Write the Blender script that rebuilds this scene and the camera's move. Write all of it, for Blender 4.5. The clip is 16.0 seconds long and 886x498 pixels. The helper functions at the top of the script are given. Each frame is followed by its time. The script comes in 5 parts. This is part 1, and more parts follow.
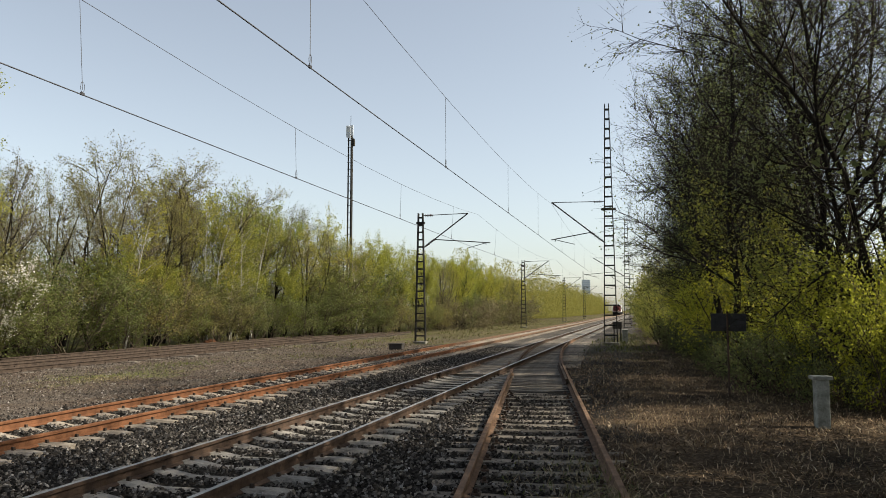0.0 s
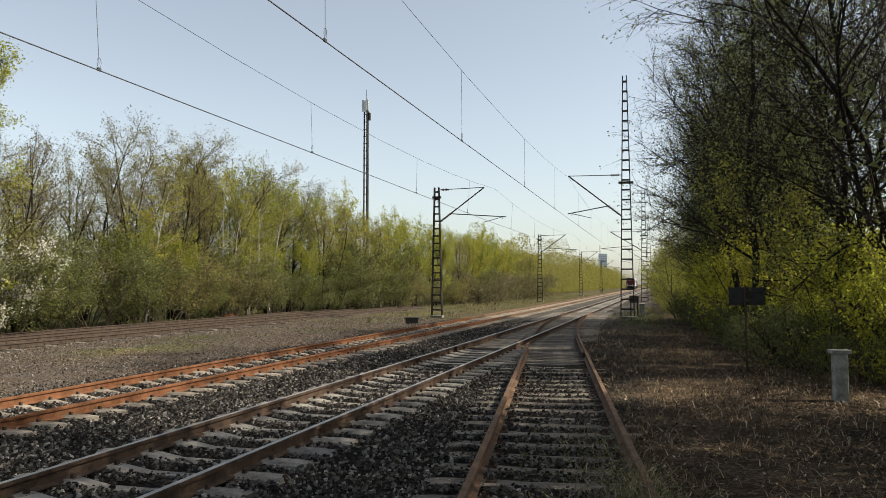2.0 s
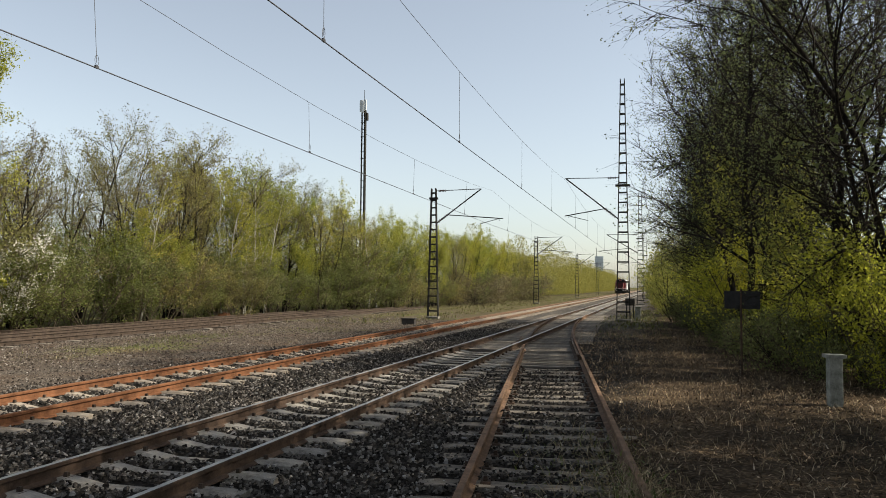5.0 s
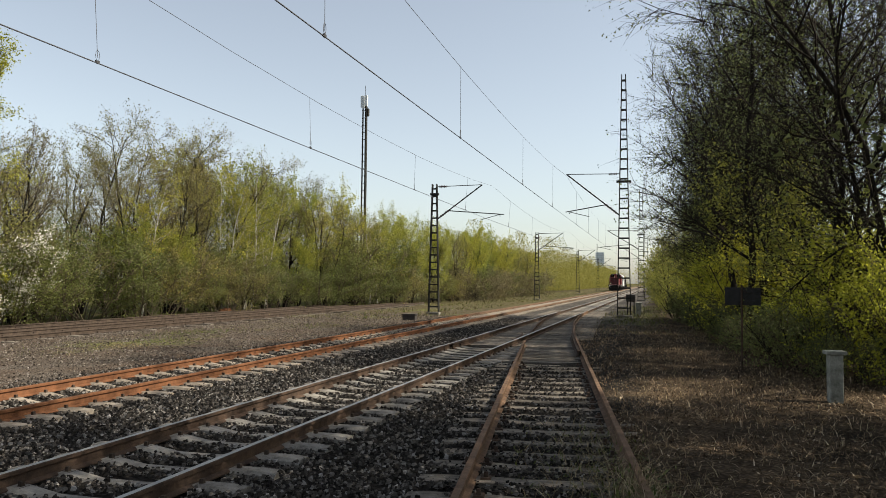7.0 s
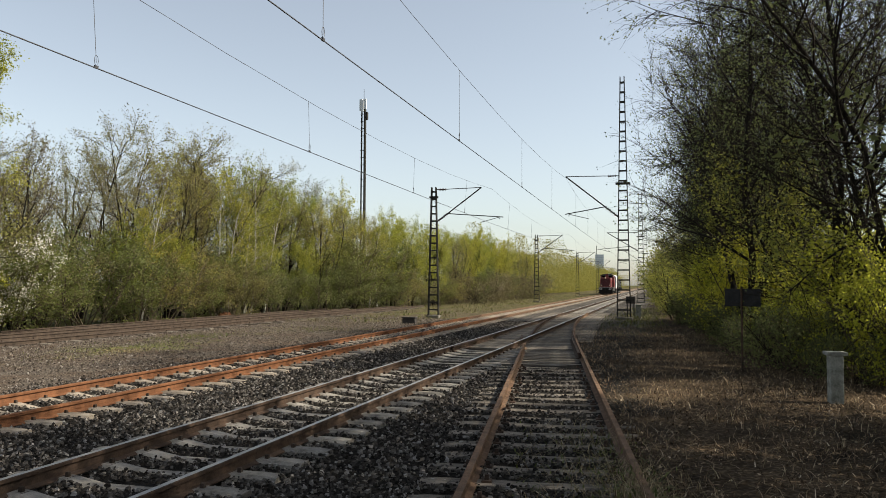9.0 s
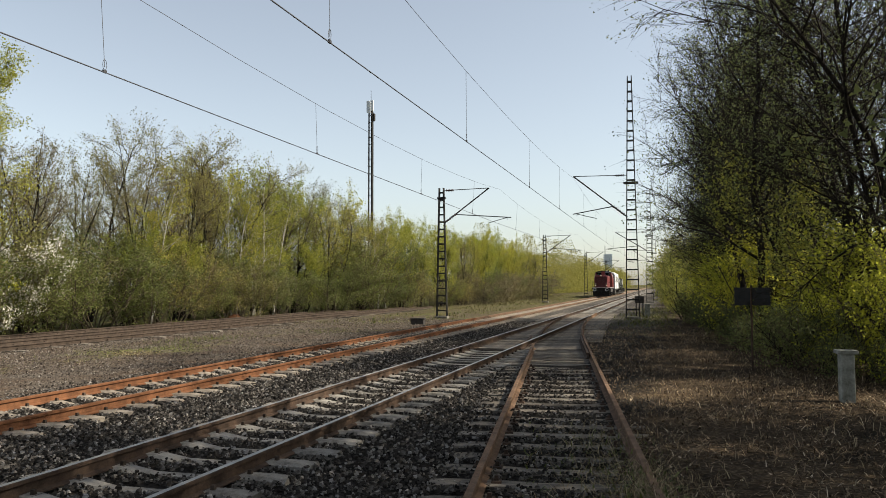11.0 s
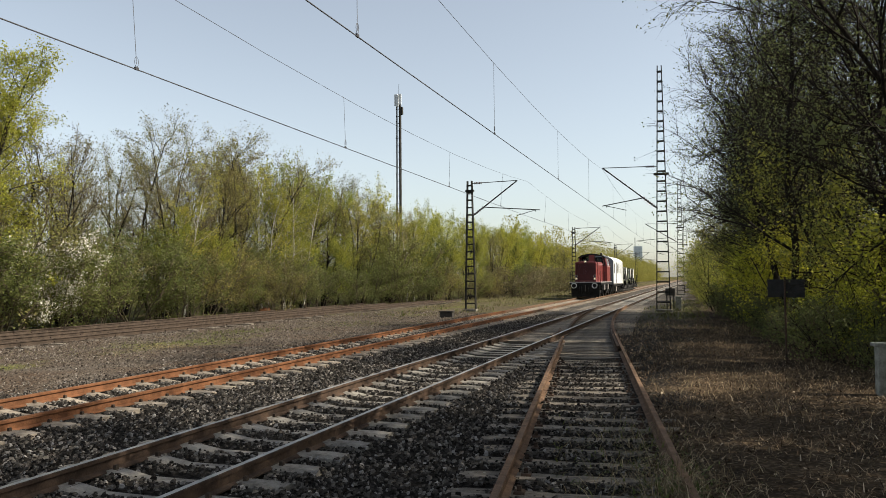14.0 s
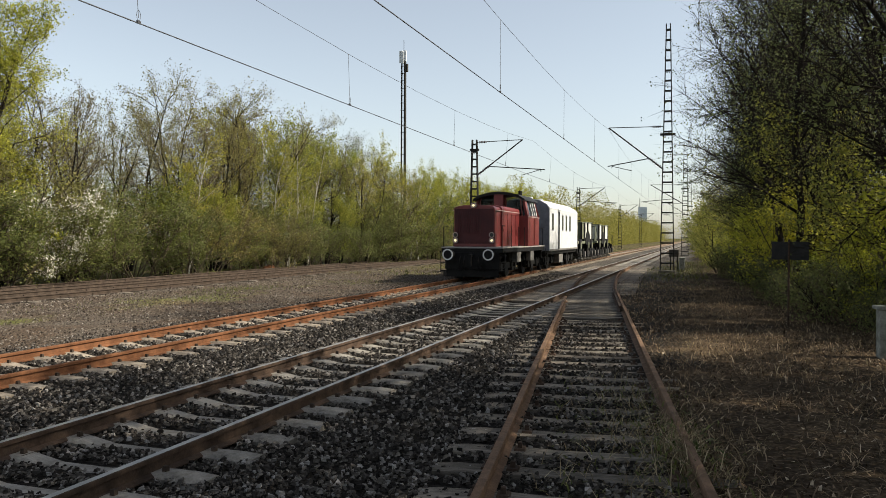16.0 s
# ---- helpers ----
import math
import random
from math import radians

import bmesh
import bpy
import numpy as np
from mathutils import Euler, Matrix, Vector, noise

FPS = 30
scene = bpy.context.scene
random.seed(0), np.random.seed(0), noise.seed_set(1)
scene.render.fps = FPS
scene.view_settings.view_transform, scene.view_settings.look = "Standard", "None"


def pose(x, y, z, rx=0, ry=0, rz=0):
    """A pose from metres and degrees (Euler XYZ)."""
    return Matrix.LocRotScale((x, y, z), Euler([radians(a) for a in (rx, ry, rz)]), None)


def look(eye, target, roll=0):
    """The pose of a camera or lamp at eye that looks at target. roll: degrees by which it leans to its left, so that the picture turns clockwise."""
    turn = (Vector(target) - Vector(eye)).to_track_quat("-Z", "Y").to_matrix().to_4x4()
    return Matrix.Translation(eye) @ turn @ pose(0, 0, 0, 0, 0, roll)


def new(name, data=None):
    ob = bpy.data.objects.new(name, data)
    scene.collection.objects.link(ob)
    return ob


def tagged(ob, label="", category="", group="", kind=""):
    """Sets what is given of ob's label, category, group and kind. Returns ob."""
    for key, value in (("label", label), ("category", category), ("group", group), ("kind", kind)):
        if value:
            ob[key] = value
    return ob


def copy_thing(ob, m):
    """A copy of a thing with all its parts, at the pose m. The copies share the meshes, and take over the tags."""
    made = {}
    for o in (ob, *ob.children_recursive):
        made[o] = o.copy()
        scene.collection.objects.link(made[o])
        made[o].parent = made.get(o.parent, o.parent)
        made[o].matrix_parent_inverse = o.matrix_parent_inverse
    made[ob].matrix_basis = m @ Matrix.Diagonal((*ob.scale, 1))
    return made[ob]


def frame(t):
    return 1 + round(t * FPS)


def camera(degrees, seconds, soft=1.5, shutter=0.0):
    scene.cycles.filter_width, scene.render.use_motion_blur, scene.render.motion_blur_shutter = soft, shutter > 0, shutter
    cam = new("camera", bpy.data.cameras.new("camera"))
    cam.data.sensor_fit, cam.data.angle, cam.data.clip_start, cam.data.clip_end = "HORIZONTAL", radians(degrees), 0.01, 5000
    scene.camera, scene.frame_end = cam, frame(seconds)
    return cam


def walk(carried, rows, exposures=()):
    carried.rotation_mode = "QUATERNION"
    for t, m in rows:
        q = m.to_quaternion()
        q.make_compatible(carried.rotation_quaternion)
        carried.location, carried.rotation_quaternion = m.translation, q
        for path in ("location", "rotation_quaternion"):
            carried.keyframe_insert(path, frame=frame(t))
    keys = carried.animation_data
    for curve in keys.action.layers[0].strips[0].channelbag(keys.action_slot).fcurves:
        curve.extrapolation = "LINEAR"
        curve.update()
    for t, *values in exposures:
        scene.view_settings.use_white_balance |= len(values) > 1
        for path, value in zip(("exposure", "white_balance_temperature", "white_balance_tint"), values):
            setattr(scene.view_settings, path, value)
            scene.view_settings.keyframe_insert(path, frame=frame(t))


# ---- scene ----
cam = camera(60.3, 16.0, soft=0.55)
EYE = (0.0, 0.0, 1.95)
# seconds, yaw, pitch, roll of the hand-held camera, which stands on the siding
ROWS = [
    (0.0, 14.59, 4.61, 0.05), (0.5, 14.77, 3.54, 0.05), (1.0, 15.36, 2.97, 0.20), (1.5, 15.76, 2.79, 0.11),
    (2.0, 15.82, 2.68, 0.12), (2.5, 15.59, 2.73, 0.17), (3.0, 15.55, 2.79, 0.06), (3.5, 15.56, 2.74, 0.00),
    (4.0, 15.46, 2.97, -0.19), (6.5, 15.70, 2.41, -0.57), (7.0, 15.59, 2.45, -0.49), (7.5, 15.50, 2.62, -0.46),
    (8.0, 15.56, 2.86, -0.24), (8.5, 15.68, 2.67, -0.14), (9.0, 15.57, 2.67, -0.17), (11.5, 16.51, 2.79, 0.33),
    (12.0, 17.06, 2.80, 0.41), (12.5, 17.82, 2.56, 0.54), (13.0, 17.97, 2.55, 0.33), (13.5, 18.01, 2.41, 0.24),
    (14.0, 18.34, 2.22, 0.43), (14.5, 18.55, 1.37, 0.66), (15.0, 18.35, 1.00, 0.46), (15.5, 18.38, 0.47, 0.07),
    (16.0, 18.63, -0.85, -0.11),
]
walk(cam, [(t, pose(*EYE, 90 + pitch, roll, yaw)) for t, yaw, pitch, roll in ROWS])

# ---- light: clear spring sky, sun from the right side of the line ----
SUN_EL, SUN_AZ = 41.0, 80.0  # degrees; azimuth clockwise from +y
scene.view_settings.exposure = 1.0
scene.view_settings.use_white_balance = True
scene.view_settings.white_balance_temperature, scene.view_settings.white_balance_tint = 6780, 7
world = bpy.data.worlds.new("sky")
scene.world = world
world.use_nodes = True
wn = world.node_tree.nodes
sky = wn.new("ShaderNodeTexSky")
sky.sky_type = "NISHITA"
sky.sun_disc = False
sky.sun_elevation, sky.sun_rotation = radians(SUN_EL), radians(SUN_AZ)
sky.air_density, sky.dust_density, sky.ozone_density = 1.0, 1.2, 1.6
wn["Background"].inputs[1].default_value = 0.092
pale = wn.new("ShaderNodeHueSaturation")
pale.inputs["Saturation"].default_value = 0.58
world.node_tree.links.new(sky.outputs[0], pale.inputs["Color"])
world.node_tree.links.new(pale.outputs[0], wn["Background"].inputs[0])
sun = new("sun", bpy.data.lights.new("sun", "SUN"))
sun.data.energy, sun.data.angle, sun.data.color = 4.4, radians(0.55), (1.0, 0.93, 0.82)
sa, se = radians(SUN_AZ), radians(SUN_EL)
SUN_DIR = Vector((math.sin(sa) * math.cos(se), math.cos(sa) * math.cos(se), math.sin(se)))
sun.matrix_world = look(SUN_DIR * 60, (0, 0, 0))


# ---- materials ----
def ramp(nt, fac, stops):
    r = nt.nodes.new("ShaderNodeValToRGB")
    e = r.color_ramp.elements
    while len(e) < len(stops):
        e.new(0.5)
    for el, (p, c) in zip(e, stops):
        el.position, el.color = p, (*c, 1)
    nt.links.new(fac, r.inputs[0])
    return r.outputs[0]


def noise_fac(nt, coord, scale, detail=5, rough=0.6, stretch=None):
    n = nt.nodes.new("ShaderNodeTexNoise")
    n.inputs["Scale"].default_value, n.inputs["Detail"].default_value, n.inputs["Roughness"].default_value = scale, detail, rough
    if stretch:
        mp = nt.nodes.new("ShaderNodeMapping")
        mp.inputs["Scale"].default_value = stretch
        nt.links.new(coord, mp.inputs[0])
        coord = mp.outputs[0]
    nt.links.new(coord, n.inputs["Vector"])
    return n.outputs["Fac"]


def mix(nt, fac, a, b, mode="MIX"):
    m = nt.nodes.new("ShaderNodeMix")
    m.data_type, m.blend_type = "RGBA", mode
    for sock, v in ((m.inputs[0], fac), (m.inputs[6], a), (m.inputs[7], b)):
        if isinstance(v, (int, float)):
            sock.default_value = v
        elif isinstance(v, tuple):
            sock.default_value = (*v, 1)
        else:
            nt.links.new(v, sock)
    return m.outputs[2]


def bump(nt, height, strength, dist):
    b = nt.nodes.new("ShaderNodeBump")
    b.inputs["Strength"].default_value, b.inputs["Distance"].default_value = strength, dist
    nt.links.new(height, b.inputs["Height"])
    return b.outputs[0]


def material(name):
    m = bpy.data.materials.new(name)
    m.use_nodes = True
    nt = m.node_tree
    return m, nt, nt.nodes["Principled BSDF"], nt.nodes.new("ShaderNodeTexCoord").outputs["Object"]


def worn(name, dark, light, scale=6.0, rough=0.8, metal=0.0, fine=60.0, relief=0.3, depth=0.01, spread=0.0, stretch=None, spec=0.3):
    """A surface that varies between two colours in large blotches and a fine grain, and a little from piece to piece."""
    m, nt, bsdf, co = material(name)
    big = noise_fac(nt, co, scale, 6, 0.65, stretch)
    small = noise_fac(nt, co, fine, 4, 0.7, stretch)
    c = ramp(nt, big, [(0.32, dark), (0.68, light)])
    g = ramp(nt, small, [(0.25, (0.55, 0.55, 0.55)), (0.75, (1.25, 1.25, 1.25))])
    c = mix(nt, 0.7, c, g, "MULTIPLY")
    if spread:
        info = nt.nodes.new("ShaderNodeObjectInfo").outputs["Random"]
        v = ramp(nt, info, [(0.0, (1 - spread,) * 3), (1.0, (1 + spread,) * 3)])
        c = mix(nt, 1.0, c, v, "MULTIPLY")
    nt.links.new(c, bsdf.inputs["Base Color"])
    bsdf.inputs["Roughness"].default_value, bsdf.inputs["Metallic"].default_value = rough, metal
    bsdf.inputs["Specular IOR Level"].default_value = spec
    nt.links.new(bump(nt, small, relief, depth), bsdf.inputs["Normal"])
    return m


def leafy(name, a, b, glow=0.5):
    """Thin leaves: colour differs from leaf to leaf and from plant to plant; light comes through."""
    m, nt, bsdf, co = material(name)
    geo = nt.nodes.new("ShaderNodeNewGeometry")
    c = ramp(nt, geo.outputs["Random Per Island"], [(0.0, a), (1.0, b)])
    info = nt.nodes.new("ShaderNodeObjectInfo").outputs["Random"]
    c = mix(nt, 1.0, c, ramp(nt, info, [(0.0, (0.75, 0.8, 0.8)), (0.5, (1.0, 1.0, 1.0)), (1.0, (1.25, 1.15, 1.0))]), "MULTIPLY")
    nt.links.new(c, bsdf.inputs["Base Color"])
    bsdf.inputs["Roughness"].default_value = 0.6
    bsdf.inputs["Specular IOR Level"].default_value = 0.2
    tr = nt.nodes.new("ShaderNodeBsdfTranslucent")
    nt.links.new(c, tr.inputs[0])
    ms = nt.nodes.new("ShaderNodeMixShader")
    ms.inputs[0].default_value = glow
    nt.links.new(bsdf.outputs[0], ms.inputs[1])
    nt.links.new(tr.outputs[0], ms.inputs[2])
    nt.links.new(ms.outputs[0], nt.nodes["Material Output"].inputs[0])
    return m


def stony(name, stops):
    """Loose stones or litter, each island its own shade."""
    m, nt, bsdf, co = material(name)
    geo = nt.nodes.new("ShaderNodeNewGeometry")
    c = ramp(nt, geo.outputs["Random Per Island"], stops)
    c = mix(nt, 0.6, c, ramp(nt, noise_fac(nt, co, 45), [(0.3, (0.6, 0.6, 0.6)), (0.7, (1.3, 1.3, 1.3))]), "MULTIPLY")
    nt.links.new(c, bsdf.inputs["Base Color"])
    bsdf.inputs["Roughness"].default_value = 0.95
    bsdf.inputs["Specular IOR Level"].default_value = 0.03
    return m


def ground_material():
    m, nt, bsdf, co = material("ground_soil")
    sep = nt.nodes.new("ShaderNodeSeparateXYZ")
    wob = noise_fac(nt, co, 0.35, 5, 0.6)
    nt.links.new(co, sep.inputs[0])
    add = nt.nodes.new("ShaderNodeMath")
    add.operation = "MULTIPLY_ADD"
    nt.links.new(wob, add.inputs[0])
    add.inputs[1].default_value = 3.2
    nt.links.new(sep.outputs[0], add.inputs[2])
    x = add.outputs[0]  # x shifted by about +1.6
    def step(edge, width):
        mr = nt.nodes.new("ShaderNodeMapRange")
        mr.inputs[1].default_value, mr.inputs[2].default_value = edge + 1.6 - width, edge + 1.6 + width
        nt.links.new(x, mr.inputs[0])
        return mr.outputs[0]
    fine = noise_fac(nt, co, 22, 6, 0.75)
    mid = noise_fac(nt, co, 2.2, 6, 0.7)
    gravel = mix(nt, ramp(nt, noise_fac(nt, co, 0.5, 5, 0.65), [(0.35, (0, 0, 0)), (0.65, (1, 1, 1))]), mix(nt, mid, (0.088, 0.06, 0.043), (0.155, 0.112, 0.08)), mix(nt, mid, (0.092, 0.077, 0.063), (0.175, 0.15, 0.126)))
    ballast = mix(nt, mid, (0.016, 0.014, 0.012), (0.05, 0.044, 0.038))
    litter = mix(nt, ramp(nt, noise_fac(nt, co, 0.7, 5, 0.7), [(0.35, (0, 0, 0)), (0.68, (1, 1, 1))]), mix(nt, mid, (0.02, 0.016, 0.012), (0.06, 0.046, 0.033)), mix(nt, mid, (0.08, 0.056, 0.036), (0.21, 0.15, 0.093)))
    moss = mix(nt, fine, (0.09, 0.11, 0.025), (0.22, 0.22, 0.07))
    grassy = mix(nt, ramp(nt, noise_fac(nt, co, 0.28, 4, 0.6, (1, 0.6, 1)), [(0.54, (0, 0, 0)), (0.66, (0.8, 0.8, 0.8))]), gravel, moss)
    wood = mix(nt, mid, (0.05, 0.05, 0.018), (0.13, 0.12, 0.04))
    far = nt.nodes.new("ShaderNodeMapRange")
    far.inputs[1].default_value, far.inputs[2].default_value, far.inputs[4].default_value = 34, 62, 0.75
    nt.links.new(sep.outputs[1], far.inputs[0])
    weeds = mix(nt, mid, (0.075, 0.07, 0.03), (0.15, 0.13, 0.06))
    grassy = mix(nt, far.outputs[0], grassy, weeds)
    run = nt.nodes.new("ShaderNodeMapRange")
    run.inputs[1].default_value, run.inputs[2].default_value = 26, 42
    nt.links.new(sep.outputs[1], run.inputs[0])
    ballast = mix(nt, run.outputs[0], ballast, mix(nt, mid, (0.075, 0.066, 0.057), (0.165, 0.147, 0.128)))  # paler stone tone from y 26 to 42, where the loose stones run out
    c = mix(nt, step(-23.0, 1.0), wood, grassy)
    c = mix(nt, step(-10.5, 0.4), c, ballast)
    c = mix(nt, step(-0.4, 0.5), c, litter)
    v = nt.nodes.new("ShaderNodeTexVoronoi")
    v.inputs["Scale"].default_value = 17
    nt.links.new(co, v.inputs["Vector"])
    c = mix(nt, 0.65, c, ramp(nt, v.outputs["Distance"], [(0.0, (1.7, 1.7, 1.7)), (0.6, (0.25, 0.25, 0.25))]), "MULTIPLY")
    c = mix(nt, 0.7, c, ramp(nt, fine, [(0.3, (0.5, 0.5, 0.5)), (0.7, (1.4, 1.4, 1.4))]), "MULTIPLY")
    nt.links.new(c, bsdf.inputs["Base Color"])
    bsdf.inputs["Roughness"].default_value = 0.95
    bsdf.inputs["Specular IOR Level"].default_value = 0.02
    nt.links.new(bump(nt, v.outputs["Distance"], 0.9, -0.04), bsdf.inputs["Normal"])
    return m


def plain(name, col, rough=0.5, metal=0.0, emit=0.0, spec=0.5):
    m, nt, bsdf, co = material(name)
    c = mix(nt, 0.5, col, ramp(nt, noise_fac(nt, co, 9, 6, 0.7), [(0.3, (0.7, 0.7, 0.7)), (0.7, (1.2, 1.2, 1.2))]), "MULTIPLY")
    nt.links.new(c, bsdf.inputs["Base Color"])
    bsdf.inputs["Roughness"].default_value, bsdf.inputs["Metallic"].default_value = rough, metal
    bsdf.inputs["Specular IOR Level"].default_value = spec
    if emit:
        bsdf.inputs["Emission Color"].default_value, bsdf.inputs["Emission Strength"].default_value = (*col, 1), emit
    return m


GROUND = ground_material()
BALLAST = stony("ballast_stone", [(0.0, (0.014, 0.0125, 0.011)), (0.45, (0.055, 0.048, 0.042)), (0.85, (0.15, 0.134, 0.118)), (1.0, (0.29, 0.27, 0.25))])
GRAVEL = stony("pale_gravel", [(0.0, (0.03, 0.024, 0.02)), (0.5, (0.105, 0.086, 0.07)), (0.93, (0.21, 0.18, 0.153)), (1.0, (0.32, 0.295, 0.27))])
LITTER = stony("dry_leaf", [(0.0, (0.025, 0.018, 0.012)), (0.5, (0.14, 0.096, 0.062)), (0.9, (0.33, 0.25, 0.165)), (1.0, (0.42, 0.35, 0.26))])
STRAW = stony("dry_grass", [(0.0, (0.09, 0.065, 0.038)), (0.6, (0.23, 0.175, 0.10)), (1.0, (0.42, 0.35, 0.22))])
GRASS = leafy("green_grass", (0.045, 0.06, 0.014), (0.12, 0.13, 0.035), 0.35)
CONCRETE = worn("sleeper_concrete", (0.13, 0.117, 0.10), (0.30, 0.275, 0.24), 5, 0.95, spread=0.2, spec=0.05)
RUSTY_CONCRETE = worn("rust_stained_concrete", (0.15, 0.12, 0.092), (0.30, 0.258, 0.21), 7, 0.95, spread=0.2, spec=0.05)
OLD_WOOD = worn("weathered_timber", (0.06, 0.052, 0.043), (0.24, 0.207, 0.17), 4, 0.95, fine=40, spread=0.3, stretch=(1, 8, 8), spec=0.05)
RUST = worn("orange_rust", (0.09, 0.04, 0.02), (0.195, 0.087, 0.043), 5, 0.8, 0.0, spec=0.1)
OLD_RAIL = worn("old_dark_rail", (0.03, 0.023, 0.018), (0.085, 0.062, 0.047), 5, 0.9, spec=0.1)
BROWN_RUST = worn("brown_rust", (0.032, 0.023, 0.018), (0.095, 0.062, 0.044), 5, 0.85, 0.0, spec=0.1)
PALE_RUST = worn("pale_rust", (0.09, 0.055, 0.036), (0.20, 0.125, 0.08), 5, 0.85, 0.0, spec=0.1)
STEEL = worn("rail_head_steel", (0.20, 0.19, 0.18), (0.38, 0.36, 0.34), 3, 0.4, 0.5, relief=0.05, spec=0.5)
MAST = worn("weathered_mast_steel", (0.018, 0.018, 0.016), (0.05, 0.046, 0.04), 4, 0.85, 0.0, spec=0.1)
GALV = worn("grey_galvanised_steel", (0.16, 0.16, 0.15), (0.30, 0.30, 0.29), 5, 0.6, 0.3)
WIRE = plain("wire_dark_copper", (0.05, 0.05, 0.055), 0.6, 0.4)
INSUL = plain("brown_insulator", (0.05, 0.03, 0.025), 0.35)
FOOTING = worn("footing_concrete", (0.09, 0.08, 0.065), (0.2, 0.185, 0.155), 4, 0.9)
ANTENNA = plain("antenna_white", (0.55, 0.57, 0.58), 0.5)
BARK = worn("dark_bark", (0.008, 0.007, 0.006), (0.032, 0.027, 0.022), 6, 0.95, fine=50, stretch=(4, 4, 1), spread=0.25, spec=0.03)
# near-black twigs for the siding trees, their backlit look put into the colour
BACKLIT_TWIG = worn("backlit_twig", (0.012, 0.010, 0.008), (0.04, 0.033, 0.026), 3, 0.95, spread=0.2, spec=0.03)
TWIG = worn("brown_twig", (0.05, 0.04, 0.028), (0.12, 0.095, 0.066), 3, 0.9, spread=0.2, spec=0.05)
BIRCH = worn("pale_birch_bark", (0.24, 0.22, 0.19), (0.52, 0.50, 0.46), 8, 0.85, stretch=(1, 1, 5), spread=0.15)
LEAF_OLIVE = leafy("young_leaves_olive", (0.095, 0.092, 0.032), (0.245, 0.22, 0.075))
LEAF_YELLOW = leafy("young_leaves_yellow_green", (0.17, 0.19, 0.025), (0.36, 0.36, 0.055))
LEAF_WOODS = leafy("far_young_leaves", (0.13, 0.13, 0.03), (0.29, 0.26, 0.06))
LEAF_FRESH = leafy("fresh_yellow_green_leaves", (0.25, 0.265, 0.026), (0.5, 0.5, 0.065), 0.62)
LEAF_GREEN = leafy("young_leaves_green", (0.07, 0.09, 0.025), (0.17, 0.18, 0.055))
LEAF_BUD = leafy("brownish_buds", (0.10, 0.085, 0.04), (0.20, 0.165, 0.075), 0.3)
# thicket leaves: darker green, the backlit shade put into the colour
LEAF_SHADE = leafy("leaves_shade_in_colour", (0.06, 0.075, 0.03), (0.17, 0.19, 0.07), 0.5)
LEAF_MID = leafy("thicket_leaves", (0.11, 0.125, 0.03), (0.29, 0.30, 0.065), 0.6)
BLOSSOM = leafy("white_blossom", (0.55, 0.52, 0.45), (0.8, 0.78, 0.72), 0.3)


# ---- building helpers ----
def solid(name, verts, faces, mats, parent=None, label="", smooth=False, idx=None):
    me = bpy.data.meshes.new(name)
    me.from_pydata(verts, [], faces)
    for mt in mats if isinstance(mats, (list, tuple)) else [mats]:
        me.materials.append(mt)
    if idx is not None:
        me.polygons.foreach_set("material_index", idx)
    if smooth:
        me.polygons.foreach_set("use_smooth", [True] * len(me.polygons))
    me.update()
    ob = new(name, me)
    if parent:
        ob.parent = parent
    if label:
        ob["label"] = label
    return ob


def part(name, bm, mat, parent, label=""):
    me = bpy.data.meshes.new(name)
    bm.normal_update()
    bm.to_mesh(me)
    bm.free()
    for mt in mat if isinstance(mat, (list, tuple)) else [mat]:
        me.materials.append(mt)
    ob = new(name, me)
    ob.parent = parent
    if label:
        ob["label"] = label
    return ob


def box(bm, x0, x1, y0, y1, z0, z1, bevel=0.0, mi=0):
    r = bmesh.ops.create_cube(bm, size=1, matrix=Matrix.LocRotScale(((x0 + x1) / 2, (y0 + y1) / 2, (z0 + z1) / 2), None, (x1 - x0, y1 - y0, z1 - z0)))
    fs = {f for v in r["verts"] for f in v.link_faces}
    for f in fs:
        f.material_index = mi
    if bevel:
        es = {e for v in r["verts"] for e in v.link_edges}
        bmesh.ops.bevel(bm, geom=list(es), offset=bevel, segments=2, affect="EDGES", profile=0.6)
    return bm


def bar(bm, a, b, r, n=6, r2=None, mi=0):
    """A round bar from a to b."""
    a, b = Vector(a), Vector(b)
    d = b - a
    m = Matrix.Translation((a + b) / 2) @ d.to_track_quat("Z", "Y").to_matrix().to_4x4()
    q = bmesh.ops.create_cone(bm, cap_ends=True, segments=n, radius1=r, radius2=r if r2 is None else r2, depth=d.length, matrix=m)
    for v in q["verts"]:
        for f in v.link_faces:
            f.material_index = mi
    return bm


def angle_bar(bm, a, b, w, d):
    """A rectangular bar from a to b, w across and d deep."""
    a, b = Vector(a), Vector(b)
    v = b - a
    m = Matrix.Translation((a + b) / 2) @ v.to_track_quat("Z", "Y").to_matrix().to_4x4() @ Matrix.Diagonal((w, d, v.length, 1))
    bmesh.ops.create_cube(bm, size=1, matrix=m)
    return bm


def prism(profile, y0, y1):
    """Vertices and faces of an x-z outline drawn along y."""
    n = len(profile)
    vs = [(x, y0, z) for x, z in profile] + [(x, y1, z) for x, z in profile]
    fs = [(i, (i + 1) % n, n + (i + 1) % n, n + i) for i in range(n)] + [tuple(range(n))[::-1], tuple(range(n, 2 * n))]
    return vs, fs


